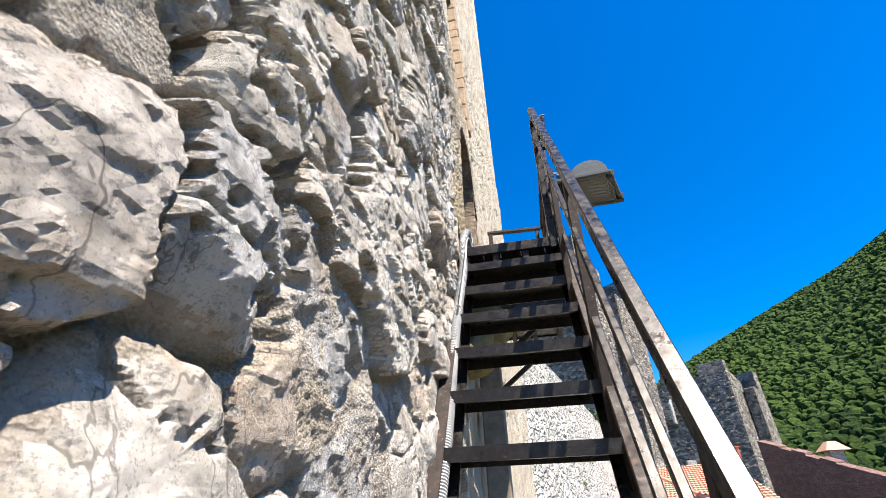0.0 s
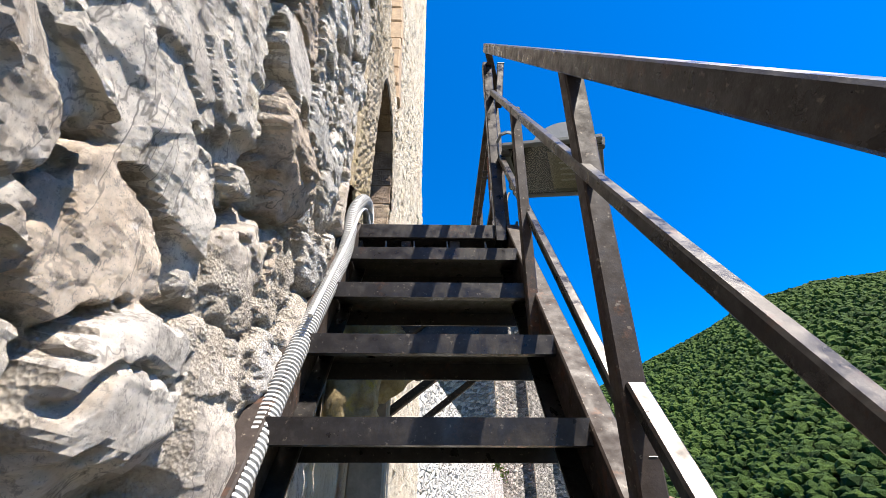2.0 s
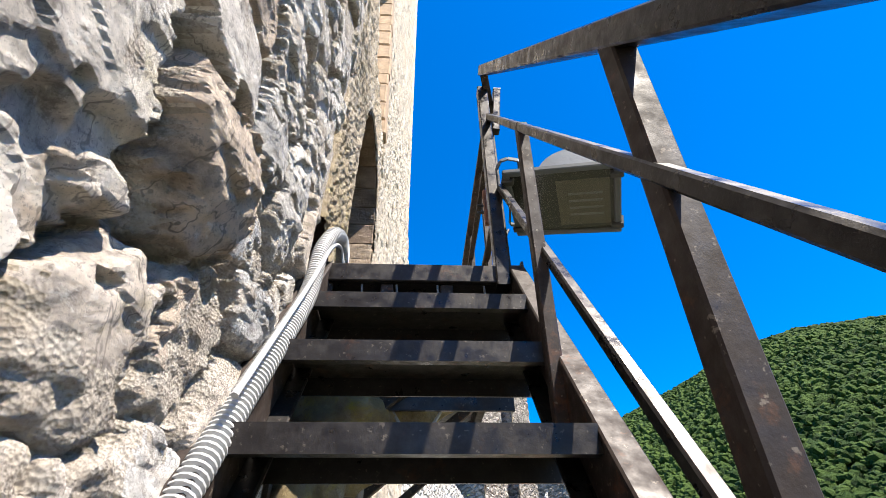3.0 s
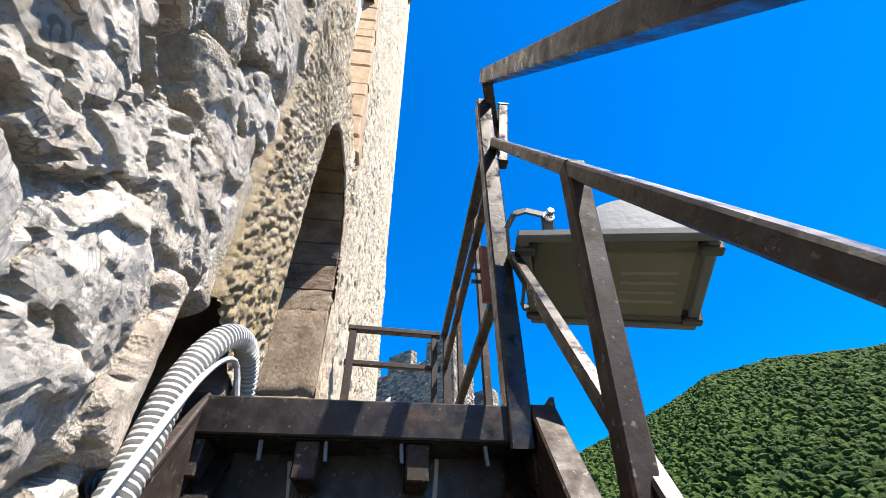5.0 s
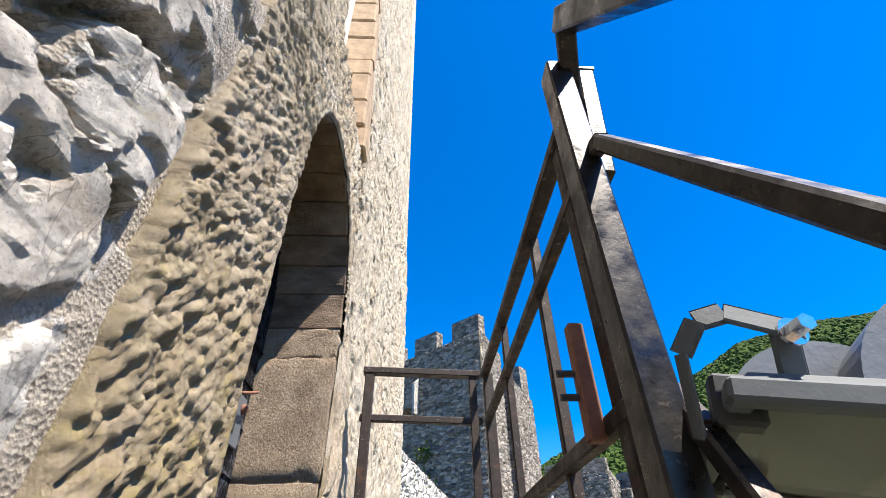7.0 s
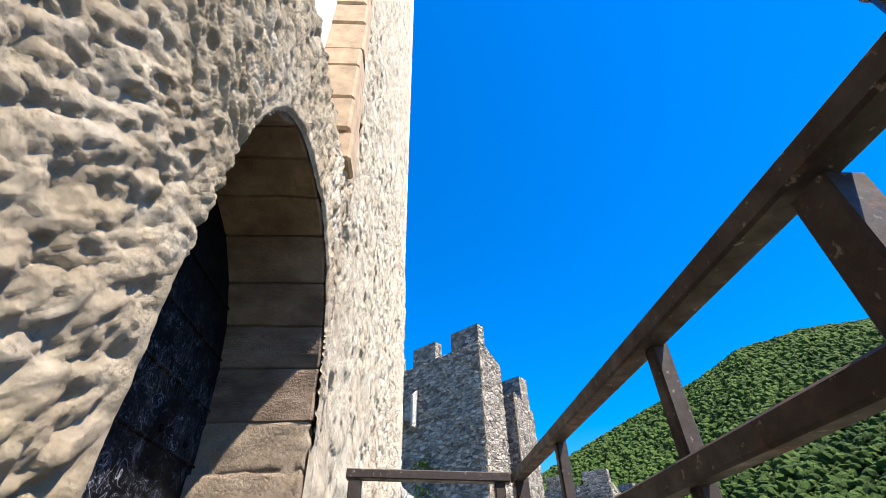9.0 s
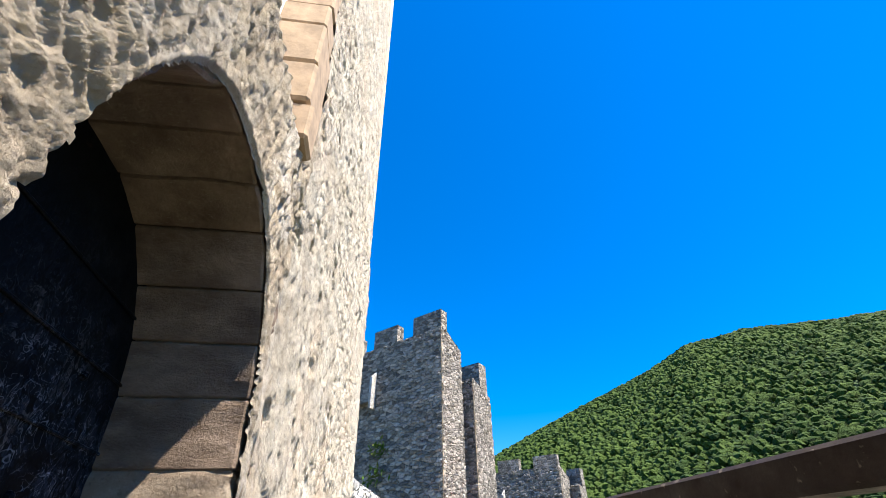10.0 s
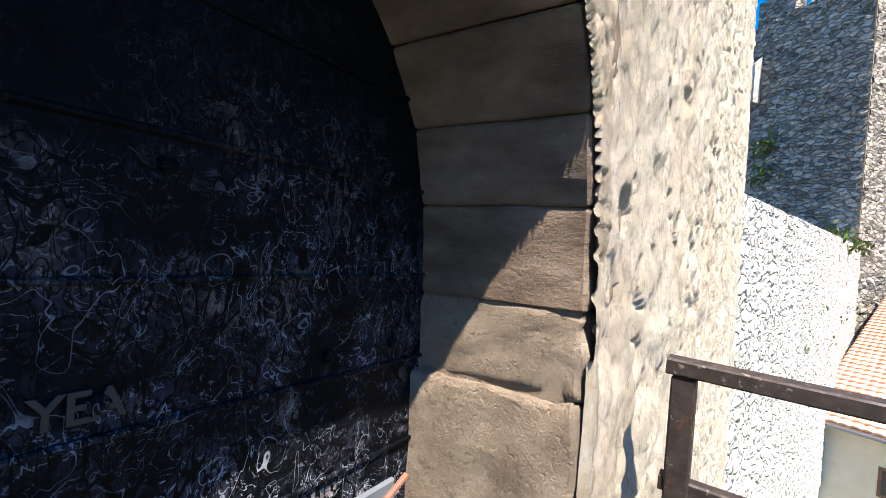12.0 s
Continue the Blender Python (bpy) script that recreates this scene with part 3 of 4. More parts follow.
def blend_height(y, z):
    """Dressed stone round the door, passing into rougher wall away from it."""
    k = ramp01(y, 1.1, 1.43)
    return ((1 - k) * tooled_height(y, z) + k * plain_height(y, z)) * (0.15 + 0.85 * ramp01(door_gap(y, z), 0.0, 0.06)) - lip(y, z)


def door_gap(y, z):
    """Distance of a place on the face from the doorway's edge."""
    d = np.minimum(np.abs(y - DOOR_L), np.abs(y - DOOR_R))
    d = np.where(z > DOOR_SPRING - 0.05, np.abs(z - arch_z(np.clip(y, DOOR_L, DOOR_R))) + 0.6 * np.maximum(0, np.maximum(DOOR_L - y, y - DOOR_R)), d)
    return np.where(z > DOOR_TOP + 0.05, 1.0, d)


def lip(y, z):
    """How far the face turns in along its seam and round the openings."""
    return 0.010 * (1 - ramp01(door_gap(y, z), 0.002, 0.016)) + 0.07 * (1 - ramp01(y, 0.0, 0.03))


def in_door(y, z):
    wob = 0.012 * fbm(y * 7, z * 7, 161, 3)
    return (y > DOOR_L + wob) & (y < DOOR_R + wob * 0.5) & (z < arch_z(y) + wob * 2) & (z > -0.05)


SLIT = (0.52, 1.16, 2.16, 4.6)


def openings(y, z):
    wob = 0.05 * fbm(y * 9, z * 9, 171, 3)
    hollow = (y > -0.02) & (y < 0.27 + wob) & (z > -0.26 + wob) & (z < 0.21 + wob - 0.6 * np.maximum(y - 0.12, 0))
    return in_door(y, z) | hollow | ((y > SLIT[0]) & (y < SLIT[1]) & (z > SLIT[2]) & (z < SLIT[3]))

keep = tagged(new("wall_keep"), "sunlit rubble stone wall of a castle keep", "wall", kind="structure")
rubble_patch("near", -3.0, 0.03, -2.9, 2.4, 0.0070, 0.27, 3, 0.072, keep)
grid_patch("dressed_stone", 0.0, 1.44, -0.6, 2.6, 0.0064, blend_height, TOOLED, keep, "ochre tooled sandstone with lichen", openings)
grid_patch("weathered_face", 1.43, WALL_END, -0.6, 4.5, 0.012, plain_height, WALLFAR, keep, "sunlit weathered rubble face")
grid_patch("upper_face", -3.0, WALL_END, 2.38, 18.5, 0.032, lambda y, z: plain_height(y, z) - 0.02, WALLFAR, keep, "sunlit weathered rubble face", openings)
grid_patch("lower_face", 0.0, WALL_END, -10, -0.58, 0.06, plain_height, WALLFAR, keep, "rubble face below the platform")
part("back_of_wall", prism([(-0.62, -8), (-0.62, WALL_END), (-2.4, WALL_END), (-2.4, -8)], -10, 19.0), WALLFAR, keep)
part("end_face", prism([(-0.6, WALL_END - 0.25), (0.13, WALL_END - 0.02), (-0.4, WALL_END + 0.6), (-2.4, WALL_END + 0.6)], -10, 19.0, [(-0.9, WALL_END - 0.25), (-0.02, WALL_END - 0.02), (-0.5, WALL_END + 0.6), (-2.4, WALL_END + 0.6)]), WALLFAR, keep)
part("outer_face", prism([(-0.6, -8), (-0.02, -8), (-0.02, -2.98), (-0.6, -2.98)], -10, 19.0), WALLFAR, keep)
part("foot", prism([(-0.6, -3.0), (-0.03, -3.0), (-0.03, 0.02), (-0.6, 0.02)], -10, -2.88), WALLFAR, keep)
part("slit_sill", block(-0.6, -0.01, SLIT[0] - 0.05, SLIT[1] + 0.05, SLIT[2] - 0.12, SLIT[2] - 0.004), ASHLAR, keep)
part("slit_board", block(-0.24, -0.2, SLIT[0] - 0.03, SLIT[1] + 0.03, SLIT[2], SLIT[3]), WHITE, keep, "white board closing the window")
# quoins of the window above the door
rng = np.random.RandomState(12)
z = SLIT[2]
while z < SLIT[3]:
    h = rng.uniform(0.16, 0.3)
    d = rng.uniform(0.0, 0.02)
    part("quoin", block(-0.26, 0.012 - 0.03 * max(z - 2.2, 0) + d, SLIT[1] - 0.03 + d, SLIT[1] + rng.uniform(0.08, 0.2), z + 0.006, z + h, 0.012), PALE, keep, "pale dressed quoin")
    z += h

# reveal of the doorway, stone by stone
def reveal_block(p, q, thick, inner, rough=False):
    """A block of the reveal between two points of the arch line, behind the wall's face."""
    (ya, za), (yb, zb) = p, q
    d = Vector((yb - ya, zb - za))
    n = Vector((d.y, -d.x)).normalized() * -thick
    bm = bmesh.new()
    ring = [(ya, za), (yb, zb), (yb + n.x, zb + n.y), (ya + n.x, za + n.y)]
    lo = [bm.verts.new((inner, y, z)) for y, z in ring]
    hi = [bm.verts.new((-0.016, y, z)) for y, z in ring]
    for i in range(4):
        bm.faces.new((lo[i], lo[(i + 1) % 4], hi[(i + 1) % 4], hi[i]))
    bm.faces.new(lo)
    bm.faces.new(hi[::-1])
    bmesh.ops.bevel(bm, geom=bm.edges, offset=0.006, segments=1, affect="EDGES")
    bmesh.ops.subdivide_edges(bm, edges=bm.edges, cuts=2, use_grid_fill=True)
    if rough:
        bmesh.ops.subdivide_edges(bm, edges=bm.edges, cuts=2, use_grid_fill=True)
    for v in bm.verts:
        v.co += (0.014 if rough else 0.007) * Vector(noise.noise_vector(v.co * (22 if rough else 14))) * (0.6 if v.co.x < -0.3 else 1)
    return bm


line = [(DOOR_R, -0.02), (DOOR_R - 0.005, 0.56), (DOOR_R - 0.02, 1.04), (DOOR_R, 1.045), (DOOR_R - 0.004, 1.19)]
for u in (0.955, 0.86, 0.70, 0.44, 0.14, -0.2, -0.5, -0.78, -0.95, -1.0):
    y = (DOOR_L + DOOR_R) / 2 + u * (DOOR_R - DOOR_L) / 2
    line.append((y, float(arch_z(np.array(y)))))
line += [(DOOR_L, 0.85), (DOOR_L, 0.4), (DOOR_L, -0.02)]
for i in range(len(line) - 1):
    part("reveal_stone", reveal_block(line[i], line[i + 1], -0.2, -DEPTH - 0.05, i < 4), ROUGHJAMB if i < 4 else ASHLAR, keep, "dressed block of the door's reveal", i < 4)

part("jamb_core", block(-0.4, -0.026, DOOR_R + 0.001, DOOR_R + 0.22, -0.02, 1.25), ROUGHJAMB, keep)

# corbels high up under the parapet
for y in (5.3,):
    part("corbel", block(-0.7, 0.06, y - 0.2, y + 0.2, 15.9, 16.4, 0.06), ASHLAR, keep, "stone corbel under the parapet")

# ---- the door ----
door = tagged(new("door_1"), "closed dark metal door scratched with graffiti", "door", kind="structure")
bm = bmesh.new()
edge = [(DOOR_L - 0.06, -0.02), (DOOR_R + 0.06, -0.02)] + [(y, float(arch_z(np.array(min(max(y, DOOR_L), DOOR_R)))) + 0.08) for y in np.linspace(DOOR_R + 0.06, DOOR_L - 0.06, 15)]
lo, hi = ([bm.verts.new((x, y, z)) for y, z in edge] for x in (-DEPTH - 0.04, -DEPTH))
for i in range(len(edge)):
    k = (i + 1) % len(edge)
    bm.faces.new((lo[i], lo[k], hi[k], hi[i]))
bm.faces.new(hi)
bm.faces.new(lo[::-1])
part("leaf", bm, DOORM, door, "blue-black sheet metal with scratched writing")
for z in (0.40, 0.57, 0.74, 0.90, 1.06, 1.22, 1.38, 1.54):
    part("seam", block(-DEPTH, -DEPTH + 0.006, DOOR_L - 0.03, DOOR_R + 0.03, z, z + 0.008, 0.002), DOORM, door)
for y, z in ((0.7, 0.5), (1.0, 0.5), (1.25, 0.5), (0.7, 0.8), (1.0, 0.8), (1.25, 0.8), (0.85, 1.1), (1.15, 1.1), (1.3, 1.1), (0.9, 1.35), (1.2, 1.35)):
    bm = bmesh.new()
    bmesh.ops.create_uvsphere(bm, u_segments=8, v_segments=5, radius=0.012, matrix=pose(-DEPTH, y, z))
    part("rivet", bm, DOORM, door)
part("lock_plate", block(-DEPTH, -DEPTH + 0.012, 1.19, 1.33, 0.66, 0.845, 0.004), GALV, door, "worn bright metal lock plate")
bm = bmesh.new()
bmesh.ops.create_uvsphere(bm, u_segments=14, v_segments=8, radius=0.02, matrix=pose(-DEPTH + 0.014, 1.30, 0.80))
part("knob", bm, RUST, door, "round rusty bolt head")
part("key_slot", block(-DEPTH + 0.0125, -DEPTH + 0.0145, 1.245, 1.258, 0.70, 0.75, 0.0008), BLACK, door, "dark key slot")
part("handle", tube([(-DEPTH + 0.01, 1.21, 0.83), (-DEPTH + 0.04, 1.215, 0.832), (-DEPTH + 0.05, 1.25, 0.845), (-DEPTH + 0.05, 1.31, 0.87)], 0.006, 8), RUST, door, "rusty bar handle")

txt = bpy.data.curves.new("letters", "FONT")
txt.body, txt.size, txt.extrude, txt.bevel_depth = "YEA", 0.045, 0.0006, 0.0012
txt.materials.append(BLACK)
let = new("scratched_letters", txt)
let.parent = door
let.matrix_local = pose(-DEPTH + 0.003, 0.795, 1.085, 90, 0, 90)
let["label"] = "scratched letters"

# ---- stair ----
RISE, RUN, STEPS = 0.22, 0.155, 14
XL, XR = 0.07, 0.625


def nose(k):
    return -RUN * k, 0.012 - RISE * k


stair = thing("metal_stair", "steep dark brown steel stair with open channel treads", "stair")
for k in range(1, STEPS):
    y, z = nose(k)
    bm = bmesh.new()
    # channel: turned-down front and back lip under the plate
    sec = [(0, 0), (0.20, 0), (0.20, -0.05), (0.195, -0.05), (0.195, -0.006), (0.006, -0.006), (0.006, -0.042), (0.02, -0.042), (0.02, -0.047), (0, -0.047)]
    a = [bm.verts.new((XL - 0.012, y + u, z + v)) for u, v in sec]
    b = [bm.verts.new((XR + 0.012, y + u, z + v)) for u, v in sec]
    for i in range(len(sec)):
        bm.faces.new((a[i], a[(i + 1) % len(sec)], b[(i + 1) % len(sec)], b[i]))
    bm.faces.new(a[::-1])
    bm.faces.new(b)
    part("tread", bm, DECK, stair)
foot = nose(STEPS)
along = Vector((0, -foot[0], -foot[1])).normalized()
nrm = Vector((0, -along.z, along.y))
for side, x in ((-1, XL - 0.018), (1, XR + 0.018)):
    p0, p1 = Vector((x, foot[0], foot[1])), Vector((x, 0.01, 0.0))
    off = nrm * 0.002
    part("stringer", bar(p0 + Vector((0.018 * side, 0, 0)) + off, p1 + Vector((0.018 * side, 0, 0)) + off, 0.052, 0.014), STEEL, stair)
    part("stringer_web", bar(p0 - nrm * 0.055, p1 - nrm * 0.055, 0.008, 0.10), STEEL, stair)
    part("stringer_flange", bar(p0 - nrm * 0.11 - Vector((0.02 * side, 0, 0)), p1 - nrm * 0.11 - Vector((0.02 * side, 0, 0)), 0.05, 0.012), STEEL_GREY, stair)

# ---- platform ----
platform = thing("metal_platform", "dark steel platform on angle brackets in front of the door", "platform")
part("front_channel", block(XL - 0.03, XR + 0.04, -0.002, 0.012, -0.066, 0.0, 0.003), DECK, platform)
part("deck_plate", block(0.02, XR + 0.05, 0.0125, 1.72, -0.067, -0.055), DECK, platform, "steel deck plate")
for x in (0.05, 0.24, 0.43, XR + 0.03):
    part("joist", block(x - 0.02, x + 0.02, 0.014, 1.70, -0.13, -0.068, 0.003), STEEL, platform)
# added dark plate, no part of the stair: stands for shade under the deck
part("shade_plate", block(XL, XR, 0.10, 0.11, -0.44, -0.068), DECK, platform)
part("edge_channel", block(XR + 0.052, XR + 0.06, 0.0, 1.74, -0.08, 0.02), STEEL, platform)
part("end_channel", block(0.02, XR + 0.05, 1.722, 1.735, -0.08, 0.02), STEEL, platform)
for y in (0.1, 0.9, 1.66):
    part("bracket", bar((XR, y, -0.13), (0.0, y, -0.62), 0.04, 0.04, (0, 1, 0)), STEEL, platform)

for x in (0.16, 0.27, 0.40, 0.55):
    part("bolt", tube([(x, 0.02, -0.068), (x + 0.003, 0.021, -0.10)], 0.004, 6), GALV, platform, "thin bright bolt end")

landing = thing("stone_landing", "stone landing below the steel stair", "landing")
part("slab", block(-0.02, 1.6, -5.2, foot[0] + 0.17, -3.4, -RISE * STEPS, 0.02), ASHLAR, landing)
part("pier", prism([(0.0, -5.1), (1.5, -5.1), (1.5, foot[0]), (0.0, foot[0])], -10, -3.38), WALLFAR, landing)

# wooden prop and stone under the platform
prop = thing("wooden_prop", "grey weathered wooden post under the platform", "post")
part("post", block(0.03, 0.17, 0.42, 0.52, -3.2, -0.08, 0.008), WOOD, prop)
part("foot_stone", block(-0.03, 0.3, 0.3, 0.64, -3.5, -3.19, 0.03), STONE, prop)



def boulder(at, size, seed):
    """A rough lump of stone."""
    bm = bmesh.new()
    bmesh.ops.create_icosphere(bm, subdivisions=4, radius=1)
    o = Vector((seed * 3.1, seed, 0))
    for v in bm.verts:
        d = 1 + 0.35 * noise.noise(v.co * 1.3 + o) + 0.16 * noise.noise(v.co * 4 + o) + 0.06 * noise.noise(v.co * 11 + o)
        v.co = Vector(at) + Vector((v.co.x * size[0], v.co.y * size[1], v.co.z * size[2])) * d
    return bm


for at_, size_, seed_ in (((0.14, 0.20, -0.42), (0.17, 0.14, 0.20), 1), ((0.30, 0.26, -0.36), (0.14, 0.13, 0.16), 2), ((0.06, 0.12, -0.66), (0.11, 0.12, 0.14), 3), ((0.42, 0.3, -0.27), (0.10, 0.12, 0.10), 4)):
    b = thing("boulder", "brown stone lump jutting from the wall under the platform", "rock", "stones under the platform")
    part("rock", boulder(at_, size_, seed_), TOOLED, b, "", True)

# ---- railings ----
railing = thing("stair_railing", "worn dark steel railing along the stair", "railing")
RX = 0.655
ends = {"top": ((0.607, -0.088, 1.035), (0.696, -2.10, -2.127)), "mid": ((0.618, -0.05, 0.742), (0.657, -2.05, -2.338)), "low": ((0.635, -0.03, 0.335), (0.655, -0.80, -0.965))}
for name, (p, q) in ends.items():
    part("handrail" if name == "top" else "rail", bar(p, q, 0.042 if name == "top" else 0.024, 0.044 if name == "top" else 0.024), STEEL_GREY, railing)
part("rail", bar((0.645, -0.815, -0.87), (0.668, -1.93, -2.56), 0.03, 0.024), STEEL_GREY, railing)


def on_rail(name, y):
    p, q = ends[name]
    t = (y - p[1]) / (q[1] - p[1])
    return Vector(p).lerp(Vector(q), t)


for y, top, w in ((-0.838, "top", 0.040), (-1.62, "top", 0.045), (-0.38, "mid", 0.032)):
    p = on_rail(top, y)
    base = -RISE / RUN * -y - 0.10
    part("post", bar((p.x + 0.004, y + 0.075, base), (p.x + 0.004, y - 0.015, p.z - 0.02), w, w), STEEL, railing)

guard = thing("platform_railing", "dark brown steel guard rail round the platform", "railing")
YE = 1.63
for name, h, w in (("top", 1.072, 0.038), ("mid", 0.85, 0.028), ("low", 0.43, 0.028)):
    p = ends[name][0]
    z1 = p[2] + (0.04 if name == "top" else 0.03)
    near = h - (0.068 if name == "top" else 0.01)
    part("handrail" if name == "top" else "rail", bar((RX, YE, h), (RX, 0.06, near), w, 0.03), STEEL, guard)
    part("rail_bend", bar((RX, 0.062, near), p, w - 0.004, 0.028), STEEL, guard)
    part("end_rail", bar((0.075, YE, h + 0.02), (RX - 0.024, YE, h), 0.03 if name != "top" else 0.05, 0.03, (0, 1, 0)), STEEL, guard)
part("newel", bar((0.612, 0.012, -0.08), (0.612, 0.012, 1.03), 0.045, 0.05), STEEL_GREY, guard)
part("stub_post", bar((0.664, 0.055, 0.78), (0.694, 0.055, 1.09), 0.034, 0.036), STEEL_GREY, guard)
part("brace_post", bar((RX + 0.008, 0.18, 0.0), (RX + 0.008, 0.18, 0.985), 0.04, 0.04), STEEL, guard)
part("newel_cap", block(0.676, 0.712, 0.035, 0.075, 1.091, 1.098), GALV, guard, "bright metal cap")
for y in (0.52, 1.08, YE - 0.02):
    part("post", bar((RX + 0.012, y, 0.0), (RX + 0.012, y, 0.995 + 0.043 * y), 0.026 if y < 1.5 else 0.045, 0.026 if y < 1.5 else 0.045), STEEL, guard)
part("post", bar((0.105, YE, 0.0), (0.105, YE, 1.07), 0.042, 0.042), STEEL, guard)
part("post", bar((RX - 0.06, YE, 0.0), (RX - 0.06, YE, 1.07), 0.035, 0.035), STEEL, guard)

# ---- floodlights ----
def moved(data, m):
    """A mesh in the making, moved by the matrix m."""
    if isinstance(data, bmesh.types.BMesh):
        data.transform(m)
        return data
    return [m @ Vector(p) for p in data[0]], data[1]


def half_drum(x, y0, y1, rad, z, high):
    """A half-round sheet metal back, its round ends facing along y."""
    bm = bmesh.new()
    a, b = [], []
    for i in range(25):
        g = math.pi * i / 24
        a.append(bm.verts.new((x + math.cos(g) * rad, y0, z + math.sin(g) * high)))
        b.append(bm.verts.new((x + math.cos(g) * rad, y1, z + math.sin(g) * high)))
    for i in range(24):
        bm.faces.new((a[i], a[i + 1], b[i + 1], b[i]))
    bm.faces.new(a)
    bm.faces.new(b[::-1])
    bm.faces.new((a[0], b[0], b[24], a[24]))
    bmesh.ops.bevel(bm, geom=[e for e in bm.edges if len(e.link_faces) == 2 and e.calc_face_angle(0) > 1.2], offset=0.004, segments=2, affect="EDGES")
    return bm


def floodlight(m, label, strap):
    """A grey floodlight: thin glazed frame, box, two drum-shaped sheet metal backs, flat strap bracket."""
    f = thing("floodlight", label, "floodlight", "floodlights on the railing")
    w, d, h = 0.188, 0.160, 0.016
    bm = bmesh.new()
    r0 = [bm.verts.new((x, y, 0.004)) for x, y in ((-w, -d), (w, -d), (w, d), (-w, d))]
    r1 = [bm.verts.new((x * 0.95, y * 0.95, h)) for x, y in ((-w, -d), (w, -d), (w, d), (-w, d))]
    for i in range(4):
        bm.faces.new((r0[i], r0[(i + 1) % 4], r1[(i + 1) % 4], r1[i]))
    bm.faces.new(r1)
    bm.faces.new(r0[::-1])
    part("body", moved(bm, m), LAMP_GREY, f)
    part("dome", moved(half_drum(-0.085, -0.06, 0.13, 0.092, h, 0.085), m), GALV, f, "domed sheet metal back")
    part("dome", moved(half_drum(0.045, -0.13, 0.10, 0.128, h, 0.125), m), GALV, f, "domed sheet metal back")
    rim = 0.014
    for x0, x1, y0, y1 in ((-w - rim, w + rim, -d - rim, -d + 0.01), (-w - rim, w + rim, d - 0.01, d + rim), (-w - rim, -w + 0.01, -d + 0.0105, d - 0.0105), (w - 0.01, w + rim, -d + 0.0105, d - 0.0105)):
        part("frame", moved(block(x0, x1, y0, y1, -0.02, 0.003, 0.004), m), LAMP_GREY, f, "grey glass frame")
    part("glass", moved(block(-w + 0.0105, w - 0.0105, -d + 0.0105, d - 0.0105, -0.014, -0.009), m), GLASS, f, "clear dusty glass")
    # cream panel behind the glass paints the sunlit wall's reflection as colour
    part("reflection_panel", moved(block(-0.02, 0.165, -0.10, 0.13, -0.006, -0.002), m), CREAM, f, "cream panel painted as the glass's reflection")
    for k in range(4):
        part("louvre", moved(block(0.02, 0.14, -0.04 + 0.036 * k, -0.031 + 0.036 * k, -0.0088, -0.0064), m), WHITE, f, "white louvre line")
    for x, y in ((-w, d * 0.8), (w, d * 0.8), (-w, -d * 0.8), (w, -d * 0.8)):
        part("clip", moved(block(x - 0.022, x + 0.022, y - 0.013, y + 0.013, -0.03, 0.02, 0.004), m), BLACK, f, "black clip")
    for pts in strap:
        pts = [Vector(p) for p in pts]
        for i in range(len(pts) - 1):
            part("strap", bar(pts[i], pts[i + 1], 0.005, 0.026, (pts[i + 1] - pts[i]).cross(Vector((0, 0.25, 1)))), LAMP_GREY, f, "bent flat strap bracket")
    e = Vector(strap[0][-1])
    part("lug", bar(e + Vector((-0.012, 0.006, 0.012)), m @ Vector((-w * 0.72, -d * 0.8, h)), 0.03, 0.006, (1, 0, 0)), LAMP_GREY, f, "grey lug under the bolt")
    bm = bmesh.new()
    bmesh.ops.create_cone(bm, cap_ends=True, segments=6, radius1=0.009, radius2=0.0085, depth=0.02, matrix=pose(e.x - 0.012, e.y - 0.012, e.z, 90, 0, 0))
    part("bolt", bm, CHROME, f, "bright hexagon bolt")
    bm = bmesh.new()
    bmesh.ops.create_cone(bm, cap_ends=True, segments=16, radius1=0.014, radius2=0.014, depth=0.004, matrix=pose(e.x - 0.012, e.y - 0.001, e.z, 90, 0, 0))
    part("washer", bm, CHROME, f, "bright washer")
    return f


CHROME = plain("zinc_bolt", (0.7, 0.7, 0.7), 0.2, 1.0)
gn = Nodes("lamp_glass", 0.06)
gn.b.inputs["Base Color"].default_value = (0.06, 0.061, 0.052, 1)
gn.b.inputs["Alpha"].default_value = 0.45
GLASS = gn.m
CREAM = plain("cream_reflection", (0.40, 0.36, 0.26), 0.5, 0.1, 0.3)
floodlight(pose(0.877, 0.008, 0.318, -3.4, 11.5, -20), "grey floodlight with domed back bolted to the stair's newel",
           [[(0.625, -0.03, 0.33), (0.620, -0.055, 0.405), (0.635, -0.075, 0.432), (0.66, -0.085, 0.436), (0.72, -0.098, 0.408)],
            [(0.69, 0.08, 0.36), (0.70, 0.16, 0.33), (0.74, 0.20, 0.35)]])
floodlight(pose(0.88, 1.42, 0.34, 0, 25, 70), "grey floodlight low on the platform railing",
           [[(0.65, 1.35, 0.4), (0.70, 1.32, 0.42), (0.80, 1.30, 0.42)]])

bracket = thing("rusty_angle", "short rusty angle iron bolted to the newel", "bracket")
part("angle", block(0.615, 0.643, 0.235, 0.262, 0.40, 0.60, 0.003), RUST, bracket)
for z in (0.47, 0.51):
    part("bolt", tube([(0.585, 0.25, z), (0.615, 0.25, z)], 0.006, 6), BLACK, bracket)

cable = thing("lamp_cable", "dark cable hanging from the floodlight", "cable")
part("wire", tube([(0.72, 0.28, 0.40), (0.70, 0.27, 0.33), (0.69, 0.22, 0.1), (0.685, 0.2, -0.1)], 0.006, 6), BLACK, cable)

